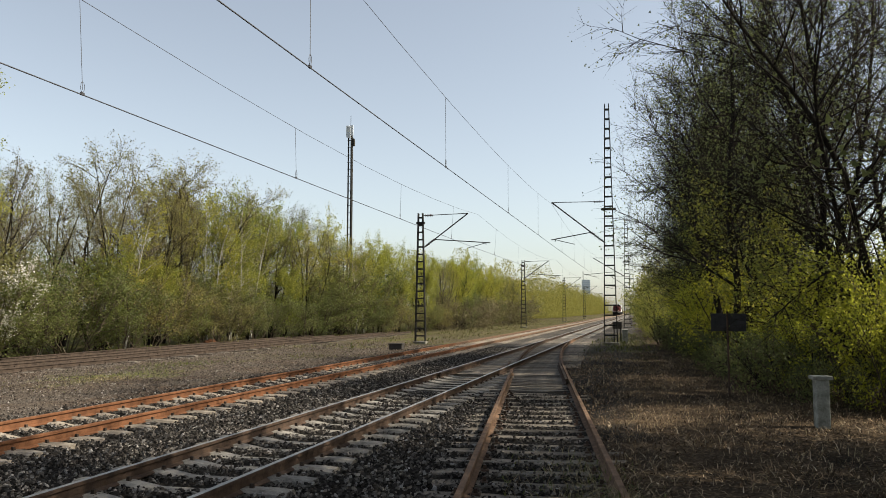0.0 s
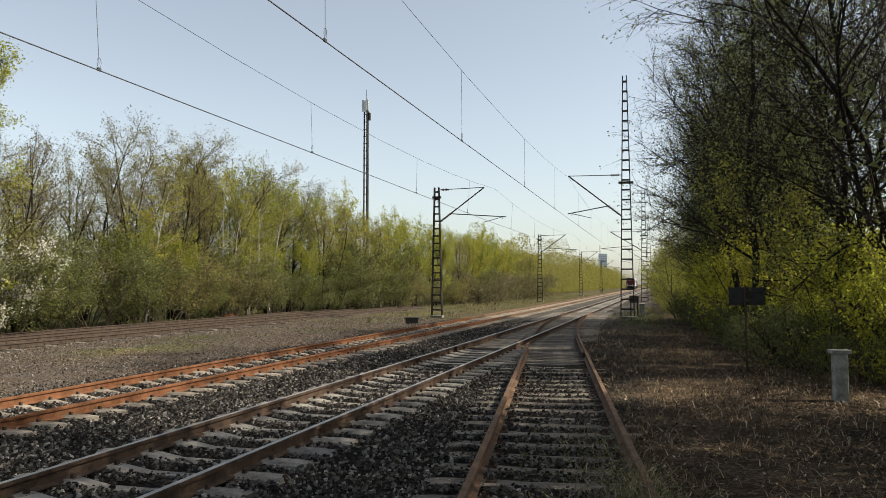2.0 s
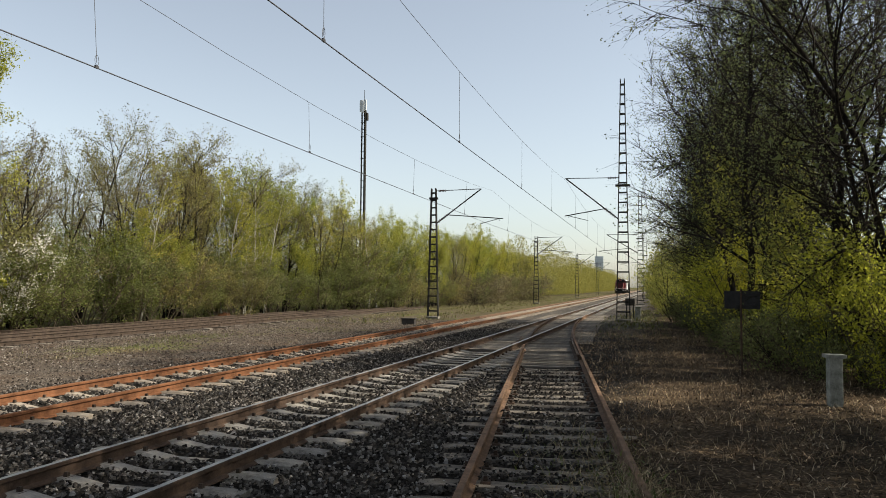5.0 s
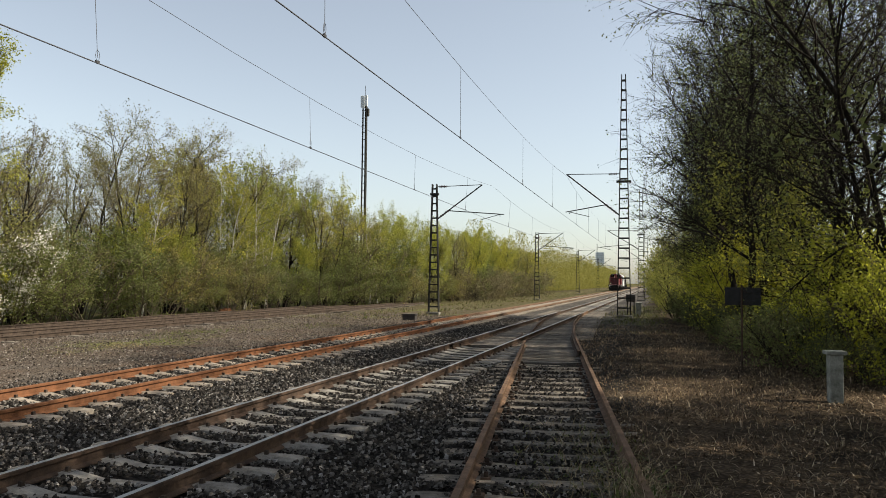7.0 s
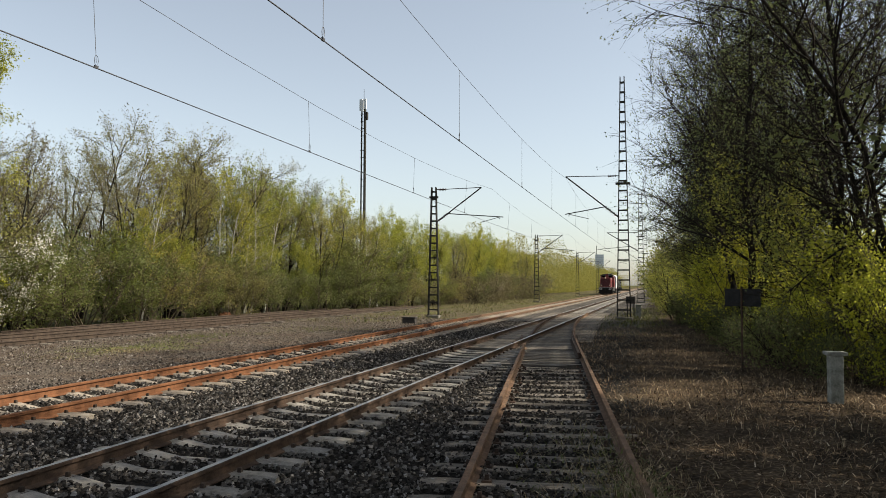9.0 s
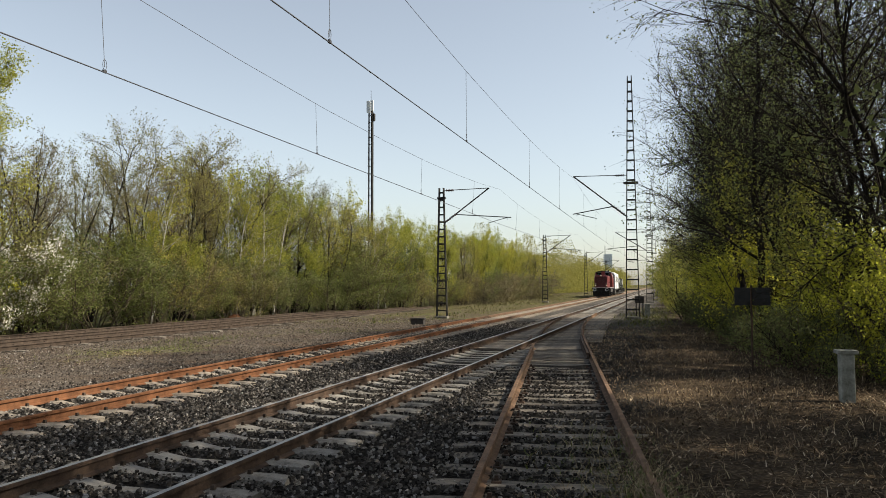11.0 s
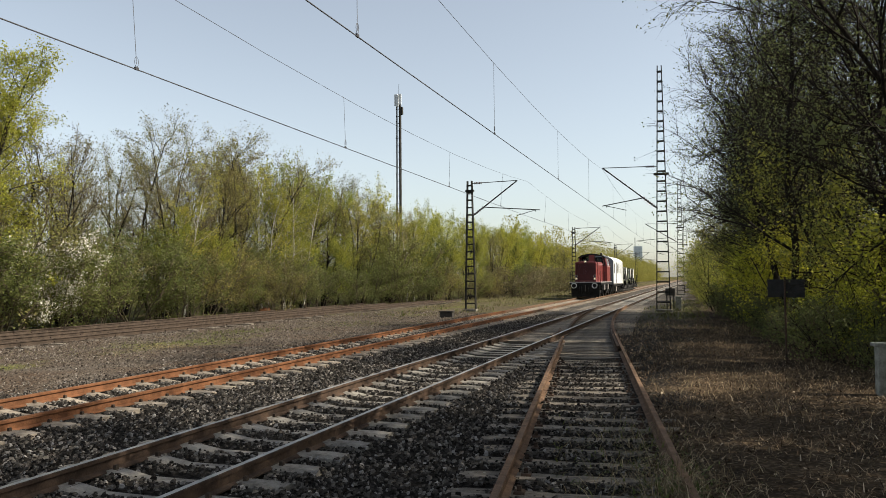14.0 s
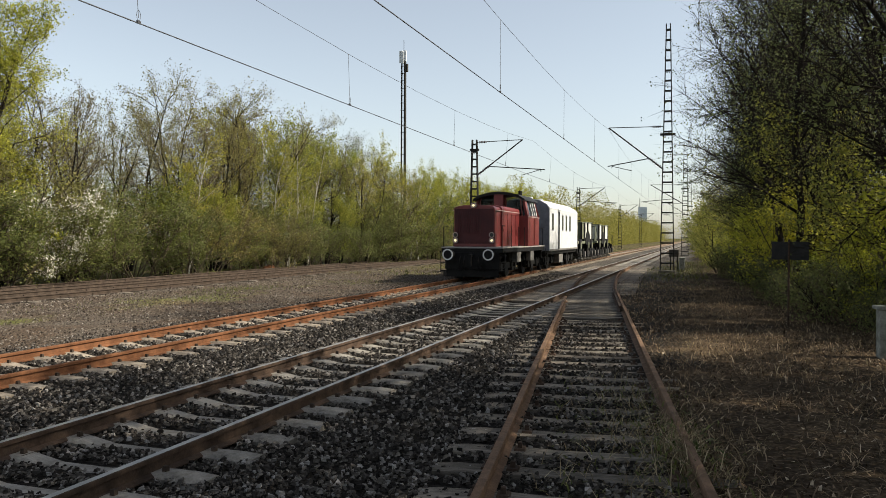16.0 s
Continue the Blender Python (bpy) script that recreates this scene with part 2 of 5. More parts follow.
def prism_bm(profile, y0, y1, bevel=0.0):
    bm = bmesh.new()
    vs, fs = prism(profile, y0, y1)
    bv = [bm.verts.new(v) for v in vs]
    for f in fs:
        bm.faces.new([bv[i] for i in f])
    bmesh.ops.recalc_face_normals(bm, faces=bm.faces)
    if bevel:
        bmesh.ops.bevel(bm, geom=list(bm.edges), offset=bevel, segments=2, affect="EDGES", profile=0.6)
    return bm


def thing(name, m, label, category, group="", kind=""):
    e = new(name)
    e.empty_display_size = 0.3
    e.matrix_basis = m
    return tagged(e, label, category, group, kind)


# ---- ground ----
def bed(x, y):
    """Height of the ground: low ballast shoulders at the tracks, a shallow dip between, gentle bumps."""
    h = 0.05 * noise.noise(Vector((x * 0.35, y * 0.35, 0)))
    if -12 < x < -2.5 and y < 300:
        h = 0.02 * noise.noise(Vector((x, y, 3)))
    edge = x - (0.074 - 0.1332 * y)
    if edge > 0.5 and y < 26 and x < 12:  # earth heaped against the siding
        h = abs(h) * 0.6 + 0.075 * min(1.0, (edge - 0.5) / 0.5)
    return h


def make_ground():
    xs = [-1500, -600, -250, -120, -60, -45] + [-36 + i * 0.75 for i in range(72)] + [20, 26, 40, 80, 200, 600, 1500]
    ys = [-60, -30, -12, -4] + [i * 0.8 for i in range(1, 75)] + [64 + i * 4 for i in range(30)] + [200, 260, 340, 500, 900, 1600, 3500]
    vs = [(x, y, bed(x, y) if abs(x) < 60 and 0 < y < 190 else 0.0) for y in ys for x in xs]
    n = len(xs)
    fs = [(j * n + i, j * n + i + 1, (j + 1) * n + i + 1, (j + 1) * n + i) for j in range(len(ys) - 1) for i in range(n - 1)]
    g = solid("ground", vs, fs, GROUND, smooth=True)
    tagged(g, "stony brown ground with gravel, moss and leaf litter", "ground", kind="structure")


make_ground()

# ---- tracks ----
RT = 0.20  # rail top
RAIL = [(-0.07, 0.04), (0.07, 0.04), (0.07, 0.052), (0.012, 0.072), (0.010, 0.15), (0.036, 0.162), (0.036, 0.192), (0.030, 0.20),
        (-0.030, 0.20), (-0.036, 0.192), (-0.036, 0.162), (-0.010, 0.15), (-0.012, 0.072), (-0.07, 0.052)]


def rail(name, path, mats, parent, label, top=1):
    """A rail swept along plan points (x, y)."""
    n, vs, fs, idx = len(RAIL), [], [], []
    for k, (x, y) in enumerate(path):
        a, b = path[max(0, k - 1)], path[min(len(path) - 1, k + 1)]
        t = Vector((b[0] - a[0], b[1] - a[1])).normalized()
        wob = 0.004 * noise.noise(Vector((x, y * 0.4, 7)))
        vs += [(x + px * t.y, y - px * t.x, pz + wob) for px, pz in RAIL]
        if k:
            for i in range(n):
                j = (i + 1) % n
                fs.append(((k - 1) * n + i, (k - 1) * n + j, k * n + j, k * n + i))
                idx.append(1 if i == 7 and top else 0)
    fs += [tuple(range(n)), tuple(range(len(vs) - n, len(vs)))[::-1]]
    idx += [0, 0]
    return solid(name, vs, fs, mats, parent, label, idx=idx)


def sleeper_mesh(name, mat, half, w, sag, top, crown=0.03):
    """A sleeper that dips towards its middle; origin at its centre, long side along x."""
    secs = [(-half, 0.0), (-half * 0.86, 0.012), (-half * 0.48, 0.008), (-half * 0.2, -sag), (half * 0.2, -sag), (half * 0.48, 0.008), (half * 0.86, 0.012), (half, 0.0)]
    vs, fs = [], []
    for x, dz in secs:
        ww = w * (0.86 if abs(x) < half * 0.3 else 1.0)
        vs += [(x, -ww / 2, -0.09), (x, -ww / 2, top + dz - crown), (x, -ww * 0.33, top + dz), (x, ww * 0.33, top + dz), (x, ww / 2, top + dz - crown), (x, ww / 2, -0.09)]
    for k in range(len(secs) - 1):
        for i in range(5):
            fs.append((k * 6 + i, k * 6 + i + 1, k * 6 + 7 + i, k * 6 + 6 + i)[::-1])
    fs += [tuple(range(6)), tuple(range(len(vs) - 6, len(vs)))[::-1]]
    me = bpy.data.meshes.new(name)
    me.from_pydata(vs, [], fs)
    me.materials.append(mat)
    me.update()
    return me


def many(name, mesh_vs, mesh_fs, places, mat, parent=None, kind="stuff", label=""):
    """One joined mesh of a small shape at many poses (numpy n x 4 x 4)."""
    base = np.array([(*v, 1.0) for v in mesh_vs])
    P = np.array(places)
    allv = np.einsum("nij,vj->nvi", P, base)[:, :, :3].reshape(-1, 3)
    nv = len(mesh_vs)
    fs = [tuple(i + k * nv for i in f) for k in range(len(P)) for f in mesh_fs]
    ob = solid(name, allv.tolist(), fs, mat, parent, label)
    ob["kind"] = kind
    return ob


def sleeper_row(track, mesh, poses, near=300):
    for k, m in enumerate(poses[:near]):
        s = new("sleeper", mesh)
        s.parent = track
        s.matrix_basis = m
    if len(poses) > near:
        many("far_sleepers", [tuple(v.co) for v in mesh.vertices], [tuple(p.vertices) for p in mesh.polygons], [np.array(m) for m in poses[near:]], mesh.materials[0], track)


CLIP_V = [(-0.055, -0.07, 0.04), (0.055, -0.07, 0.04), (0.055, 0.07, 0.04), (-0.055, 0.07, 0.04), (-0.045, -0.06, 0.068), (0.045, -0.06, 0.068), (0.045, 0.06, 0.068), (-0.045, 0.06, 0.068),
          (-0.022, -0.022, 0.06), (0.022, -0.022, 0.06), (0.022, 0.022, 0.06), (-0.022, 0.022, 0.06), (-0.018, -0.018, 0.115), (0.018, -0.018, 0.115), (0.018, 0.018, 0.115), (-0.018, 0.018, 0.115)]
CLIP_F = [(k + a, k + b, k + c, k + d) for k in (0, 8) for a, b, c, d in ((0, 1, 5, 4), (1, 2, 6, 5), (2, 3, 7, 6), (3, 0, 4, 7), (4, 5, 6, 7))]



def clips(track, poses, mat, off=0.75):
    pl = []
    for m in poses:
        for sx in (-1, 1):
            for side in (-1, 1):
                pl.append(np.array(m @ Matrix.Translation((sx * off + side * 0.105, 0, 0))))
    many("rail_fastenings", CLIP_V, CLIP_F, pl, mat, track)


XL, XM = -9.1, -4.9
rng = random.Random(4)


def straight_track(name, xc, y0, y1, mats, sl_mesh, label, clip_mat, near=300, step=0.6, skip=None, top=1, far=0):
    tr = thing(name, Matrix(), label, "railway track", kind="structure")
    ys = [y0 + (y1 - y0) * (i / 60) ** 1.6 for i in range(61)]
    for s in (-0.75, 0.75):
        rail("rail", [(xc + s, y) for y in ys if not far or y < far], mats, tr, "", top)
        # further rail painted duller brown: the fading sunlit orange put into its colour
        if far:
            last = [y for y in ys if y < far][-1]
            rail("rail", [(xc + s, y) for y in ys if y >= last], [PALE_RUST, PALE_RUST], tr, "further rail, duller brown put in for its fading sunlit orange", top)
    poses = [pose(xc + rng.uniform(-0.015, 0.015), y0 + 0.3 + i * step + rng.uniform(-0.02, 0.02), rng.uniform(-0.008, 0.004), 0, 0, rng.uniform(-0.8, 0.8)) for i in range(int((y1 - y0) / step))]
    poses = [p for p in poses if not (skip and skip[0] < p.translation.y < skip[1])]
    sleeper_row(tr, sl_mesh, poses, near)
    clips(tr, poses[:260], OLD_RAIL if clip_mat is BROWN_RUST else clip_mat)
    return tr


SL_CONC = sleeper_mesh("sleeper", CONCRETE, 1.3, 0.24, 0.045, 0.062)
SL_RUST = sleeper_mesh("sleeper", RUSTY_CONCRETE, 1.3, 0.24, 0.045, 0.062)
SL_WOOD = sleeper_mesh("sleeper", OLD_WOOD, 1.3, 0.26, 0.004, 0.04, 0.012)
SL_LONG = sleeper_mesh("sleeper", OLD_WOOD, 1.95, 0.27, 0.004, 0.042, 0.012)

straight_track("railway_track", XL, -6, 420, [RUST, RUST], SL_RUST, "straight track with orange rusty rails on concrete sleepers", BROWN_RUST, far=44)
track_m = straight_track("railway_track", XM, -6, 420, [BROWN_RUST, STEEL], SL_CONC, "main track with worn shiny rails on pale concrete sleepers", BROWN_RUST, skip=(22, 53))


# the siding leaves the main track in a curve of 190 m radius, then runs straight at 1 in 7.5
def siding(y):
    if y > 50:
        return XM
    yb = 24.7
    if y > yb:
        return XM + (50 - y) ** 2 / (2 * 190)
    return XM + (50 - yb) ** 2 / 380 + (yb - y) * 0.1332


def siding_dir(y):
    return -math.degrees(math.atan((siding(y + 0.1) - siding(y - 0.1)) / 0.2))


def make_siding():
    tr = thing("railway_track", Matrix(), "overgrown siding with dull rusty rails on weathered timber sleepers", "railway track", kind="structure")
    def line(off, y0, y1, step=1.0):
        out, y = [], y0
        while y <= y1 + 1e-6:
            out.append((siding(y) + off, y))
            y += step
        return out
    rail("rail", line(0.75, -6, 49.5), [PALE_RUST, PALE_RUST], tr, "")
    rail("rail", line(-0.85, -6, 23.4), [PALE_RUST, PALE_RUST], tr, "")
    rail("closure_rail", line(-0.78, 26.2, 49.5), [BROWN_RUST, BROWN_RUST], tr, "")
    rail("check_rail", line(0.66, 20, 27), [BROWN_RUST, BROWN_RUST], tr, "")
    rail("wing_rail", [(XM + 0.66 - 0.012 * k * k, 23.2 + k * 0.7) for k in range(6)], [BROWN_RUST, BROWN_RUST], tr, "")
    rail("check_rail", [(XM - 0.66, y * 1.0) for y in range(21, 28)], [BROWN_RUST, BROWN_RUST], tr, "")
    poses = []
    y = -5.0
    while y < 18:
        poses.append(pose(siding(y) - 0.05 + rng.uniform(-0.04, 0.04), y, rng.uniform(-0.02, 0.006), 0, 0, siding_dir(y) + rng.uniform(-1.5, 1.5)))
        y += 0.62
    sleeper_row(tr, SL_WOOD, poses)
    clips(tr, poses, BROWN_RUST)
    lp, tp, lq = [], [], []
    while y < 53:
        near = y < 23
        lp.append(pose(siding(y) - 0.05 if near else (siding(y) + XM) / 2 + (0.15 if y < 40 else 0), y, rng.uniform(-0.008, 0.004), 0, 0, siding_dir(y) * (1.0 if near else 0.5) + rng.uniform(-0.5, 0.5)))
        (tp if near else lq).append(lp.pop())
        y += 0.41
    sleeper_row(tr, SL_WOOD, tp)
    sleeper_row(tr, SL_LONG, lq)


make_siding()
straight_track("railway_track", -19.7, 8, 62, [OLD_RAIL, OLD_RAIL], SL_WOOD, "disused rusty track sunk in gravel before the shrubs", BROWN_RUST, 90, 1.3)
straight_track("railway_track", -22.4, 8, 52, [OLD_RAIL, OLD_RAIL], SL_WOOD, "disused rusty track half hidden under the shrubs", BROWN_RUST, 70, 1.5)


# ---- overhead line ----
def insulator_bm(a, b, sheds, r):
    """A turned insulator from a to b with a row of sheds."""
    bm, a, b, n = bmesh.new(), Vector(a), Vector(b), 10
    d = (b - a).normalized()
    u = d.orthogonal().normalized()
    w = d.cross(u)
    prof = [(0.0, 0.03)] + [(((k + f) / sheds), q) for k in range(sheds) for f, q in ((0.2, 0.03), (0.3, r), (0.65, r * 0.9), (0.8, 0.03))] + [(1.0, 0.03)]
    rings = [[bm.verts.new(a.lerp(b, f) + (u * math.cos(6.2832 * i / n) + w * math.sin(6.2832 * i / n)) * q) for i in range(n)] for f, q in prof]
    for p, q in zip(rings, rings[1:]):
        for i in range(n):
            bm.faces.new((p[i], p[(i + 1) % n], q[(i + 1) % n], q[i]))
    bm.faces.new(rings[0])
    bm.faces.new(rings[-1])
    bmesh.ops.recalc_face_normals(bm, faces=bm.faces)
    return bm


def lattice_mast(x, y, height, base_w, top_w, arm_dir, arm_z, tip, low_z, low_reach, label, rungs):
    """A flat lattice mast of two channel legs with rungs, a footing, and a cantilever arm towards the track."""
    m = thing("catenary_mast", pose(x, y, 0), label, "catenary mast", "catenary masts")
    for s in (-1, 1):
        bm = bmesh.new()
        for d in (-0.09, 0.09):
            angle_bar(bm, (s * base_w / 2, d, 0.1), (s * top_w / 2, d, height), 0.075, 0.05)
        part("leg", bm, MAST, m)
    for k in range(rungs):
        f = (k + 0.6) / rungs
        z, w = 0.2 + f * (height - 0.3), (base_w + (top_w - base_w) * f) / 2
        bm = bmesh.new()
        box(bm, -w, w, -0.1, 0.1, z - 0.04, z + 0.04)
        part("rung", bm, MAST, m)
    bm = bmesh.new()
    box(bm, -base_w * 0.62, base_w * 0.62, -0.25, 0.25, -0.3, 0.14, 0.03)
    part("footing", bm, FOOTING, m, "weathered concrete footing")
    if arm_dir:
        s = arm_dir
        bm = bmesh.new()
        w = base_w + (top_w - base_w) * arm_z / height
        angle_bar(bm, (-w * 0.95, 0, arm_z - 0.45), (w * 0.95, 0, arm_z - 0.45), 0.2, 0.12)
        part("cross_beam", bm, MAST, m)
        bm = bmesh.new()
        bar(bm, (s * w / 2, 0, arm_z), (s * tip, 0, arm_z + 0.05), 0.022)
        part("tie_rod", bm, MAST, m)
        part("insulator", insulator_bm((s * (w / 2 + 0.15), 0, arm_z), (s * (w / 2 + 0.62), 0, arm_z), 5, 0.075), INSUL, m)
        za = low_z - 0.25
        a, b = Vector((s * w / 2, 0, za)), Vector((s * tip, 0, arm_z + 0.05))
        bm = bmesh.new()
        bar(bm, a, b, 0.038)
        part("cantilever_tube", bm, MAST, m)
        part("insulator", insulator_bm(a.lerp(b, 0.05), a.lerp(b, 0.27), 6, 0.085), INSUL, m)
        bm = bmesh.new()
        p = a.lerp(b, 0.26)
        bar(bm, p, (s * low_reach, 0, low_z), 0.028)
        bar(bm, (s * (low_reach - 0.25), 0, low_z), (s * (low_reach - 1.35), 0.05, low_z - 0.28), 0.018)
        bar(bm, (s * (low_reach - 0.25), 0, low_z), (s * (low_reach - 0.22), 0, low_z - 0.12), 0.018)
        part("registration_arm", bm, MAST, m)
    return m


lattice_mast(-12.7, 43.5, 7.75, 0.62, 0.26, 1, 7.6, 2.9, 5.88, 4.2, "dark steel lattice mast with a cantilever over the rusty track", 17)
lattice_mast(-12.9, 85.5, 7.6, 0.6, 0.26, 1, 7.45, 2.9, 5.8, 4.2, "dark steel lattice mast before the green bushes", 17)
lattice_mast(-12.8, 131, 7.6, 0.6, 0.26, 1, 7.45, 2.9, 5.8, 4.2, "distant steel lattice mast beside the track", 14)
lattice_mast(-12.8, 178, 7.6, 0.6, 0.26, 1, 7.45, 2.9, 5.8, 4.2, "distant steel lattice mast beside the track", 12)
lattice_mast(-1.75, 44.5, 13.9, 0.74, 0.22, -1, 8.2, 3.25, 6.05, 3.3, "tall dark steel lattice mast with a long cantilever at the turnout", 24)
lattice_mast(-1.55, 86, 12.2, 0.72, 0.28, -1, 7.7, 3.6, 5.9, 4.6, "tall steel lattice mast half hidden by branches", 24)
lattice_mast(-1.6, 131, 12, 0.9, 0.3, -1, 7.6, 3.4, 5.8, 4.3, "distant tall steel lattice mast", 16)


def cable(bm, pts, r, n=5):
    """One round wire through the points."""
    pts, rings = [Vector(p) for p in pts], []
    for k, p in enumerate(pts):
        d = (pts[min(len(pts) - 1, k + 1)] - pts[max(0, k - 1)]).normalized()
        u = d.orthogonal().normalized()
        w = d.cross(u)
        rings.append([bm.verts.new(p + (u * math.cos(6.2832 * i / n) + w * math.sin(6.2832 * i / n)) * r) for i in range(n)])
    for a, b in zip(rings, rings[1:]):
        for i in range(n):
            bm.faces.new((a[i], a[(i + 1) % n], b[(i + 1) % n], b[i]))


def overhead(xc, masts, zc, zm_mast, sag, stag, label):
    """Contact wire, sagging carrier wire and droppers between the masts at the given y."""
    w = thing("overhead_wire", Matrix(), label, "overhead wire")
    bm = bmesh.new()
    cable(bm, [(xc + stag * (1 if k % 2 else -1), y, zc) for k, y in enumerate(masts)], 0.011)
    part("contact_wire", bm, WIRE, w)
    bm = bmesh.new()
    def zm(y, a, b):
        u = (y - a) / (b - a)
        return zm_mast - sag * 4 * u * (1 - u)
    cable(bm, [(xc, a + (b - a) * i / 8, zm(a + (b - a) * i / 8, a, b)) for a, b in zip(masts, masts[1:]) for i in range(8)], 0.006)
    part("carrier_wire", bm, WIRE, w)
    for k, (a, b) in enumerate(zip(masts, masts[1:])):
        for u in (0.136, 0.357, 0.61, 0.84):
            y = a + (b - a) * u
            s = (1 if k % 2 else -1) * stag
            bm = bmesh.new()
            bar(bm, (xc, y, zm(y, a, b)), (xc + s * (1 - 2 * u), y, zc + 0.09), 0.005, 5)
            x = xc + s * (1 - 2 * u)
            box(bm, x - 0.015, x + 0.015, y - 0.04, y + 0.04, zc - 0.01, zc + 0.04)
            for j in range(8):
                t0, t1 = j * math.pi / 4, (j + 1) * math.pi / 4
                bar(bm, (x, y + 0.05 * math.sin(t0), zc + 0.13 - 0.09 * math.cos(t0)), (x, y + 0.05 * math.sin(t1), zc + 0.13 - 0.09 * math.cos(t1)), 0.005, 4)
            part("dropper", bm, WIRE, w)


overhead(XL - 0.08, [-32, 5.5, 43.5, 85.5, 131, 178, 230], 5.58, 7.55, 0.62, 0.17, "dark contact wire with carrier wire and droppers over the rusty track")
overhead(XM - 0.08, [-32, 5.5, 44.5, 86, 131, 178, 230], 5.75, 8.15, 0.55, 0.02, "dark contact wire with carrier wire and droppers over the main track")


def radio_mast():
    m = thing("radio_mast", pose(-26.1, 66, 0), "slim dark lattice radio mast with pale antenna panels behind the trees", "radio mast")
    bm = bmesh.new()
    for x, y in ((-0.16, -0.12), (0.16, -0.12), (0.0, 0.16)):
        angle_bar(bm, (x * 1.3, y * 1.3, 0), (x, y, 18.3), 0.11, 0.11)
    box(bm, 0.02, 0.2, -0.1, 0.1, 0, 18.2)
    part("pole", bm, MAST, m)
    for k in range(26):
        bm = bmesh.new()
        z = 0.8 + k * 0.68
        box(bm, -0.26, 0.2, -0.17, -0.13, z - 0.025, z + 0.025)
        part("step", bm, MAST, m)
    for x, z0, z1, w, d in ((-0.2, 18.1, 19.2, 0.15, 0.3), (0.2, 18.2, 19.2, 0.15, 0.36), (0.0, 18.0, 19.1, 0.12, 0.42)):
        bm = bmesh.new()
        box(bm, x - w, x + w, -d, -d + 0.14, z0, z1, 0.03)
        part("antenna_panel", bm, ANTENNA, m)
    bm = bmesh.new()
    box(bm, 0.1, 0.38, -0.15, 0.15, 17.3, 18.0, 0.02)
    part("equipment_box", bm, MAST, m)
    bm = bmesh.new()
    bar(bm, (0, 0, 18.2), (0, 0, 20.2), 0.02)
    part("rod", bm, MAST, m)


radio_mast()


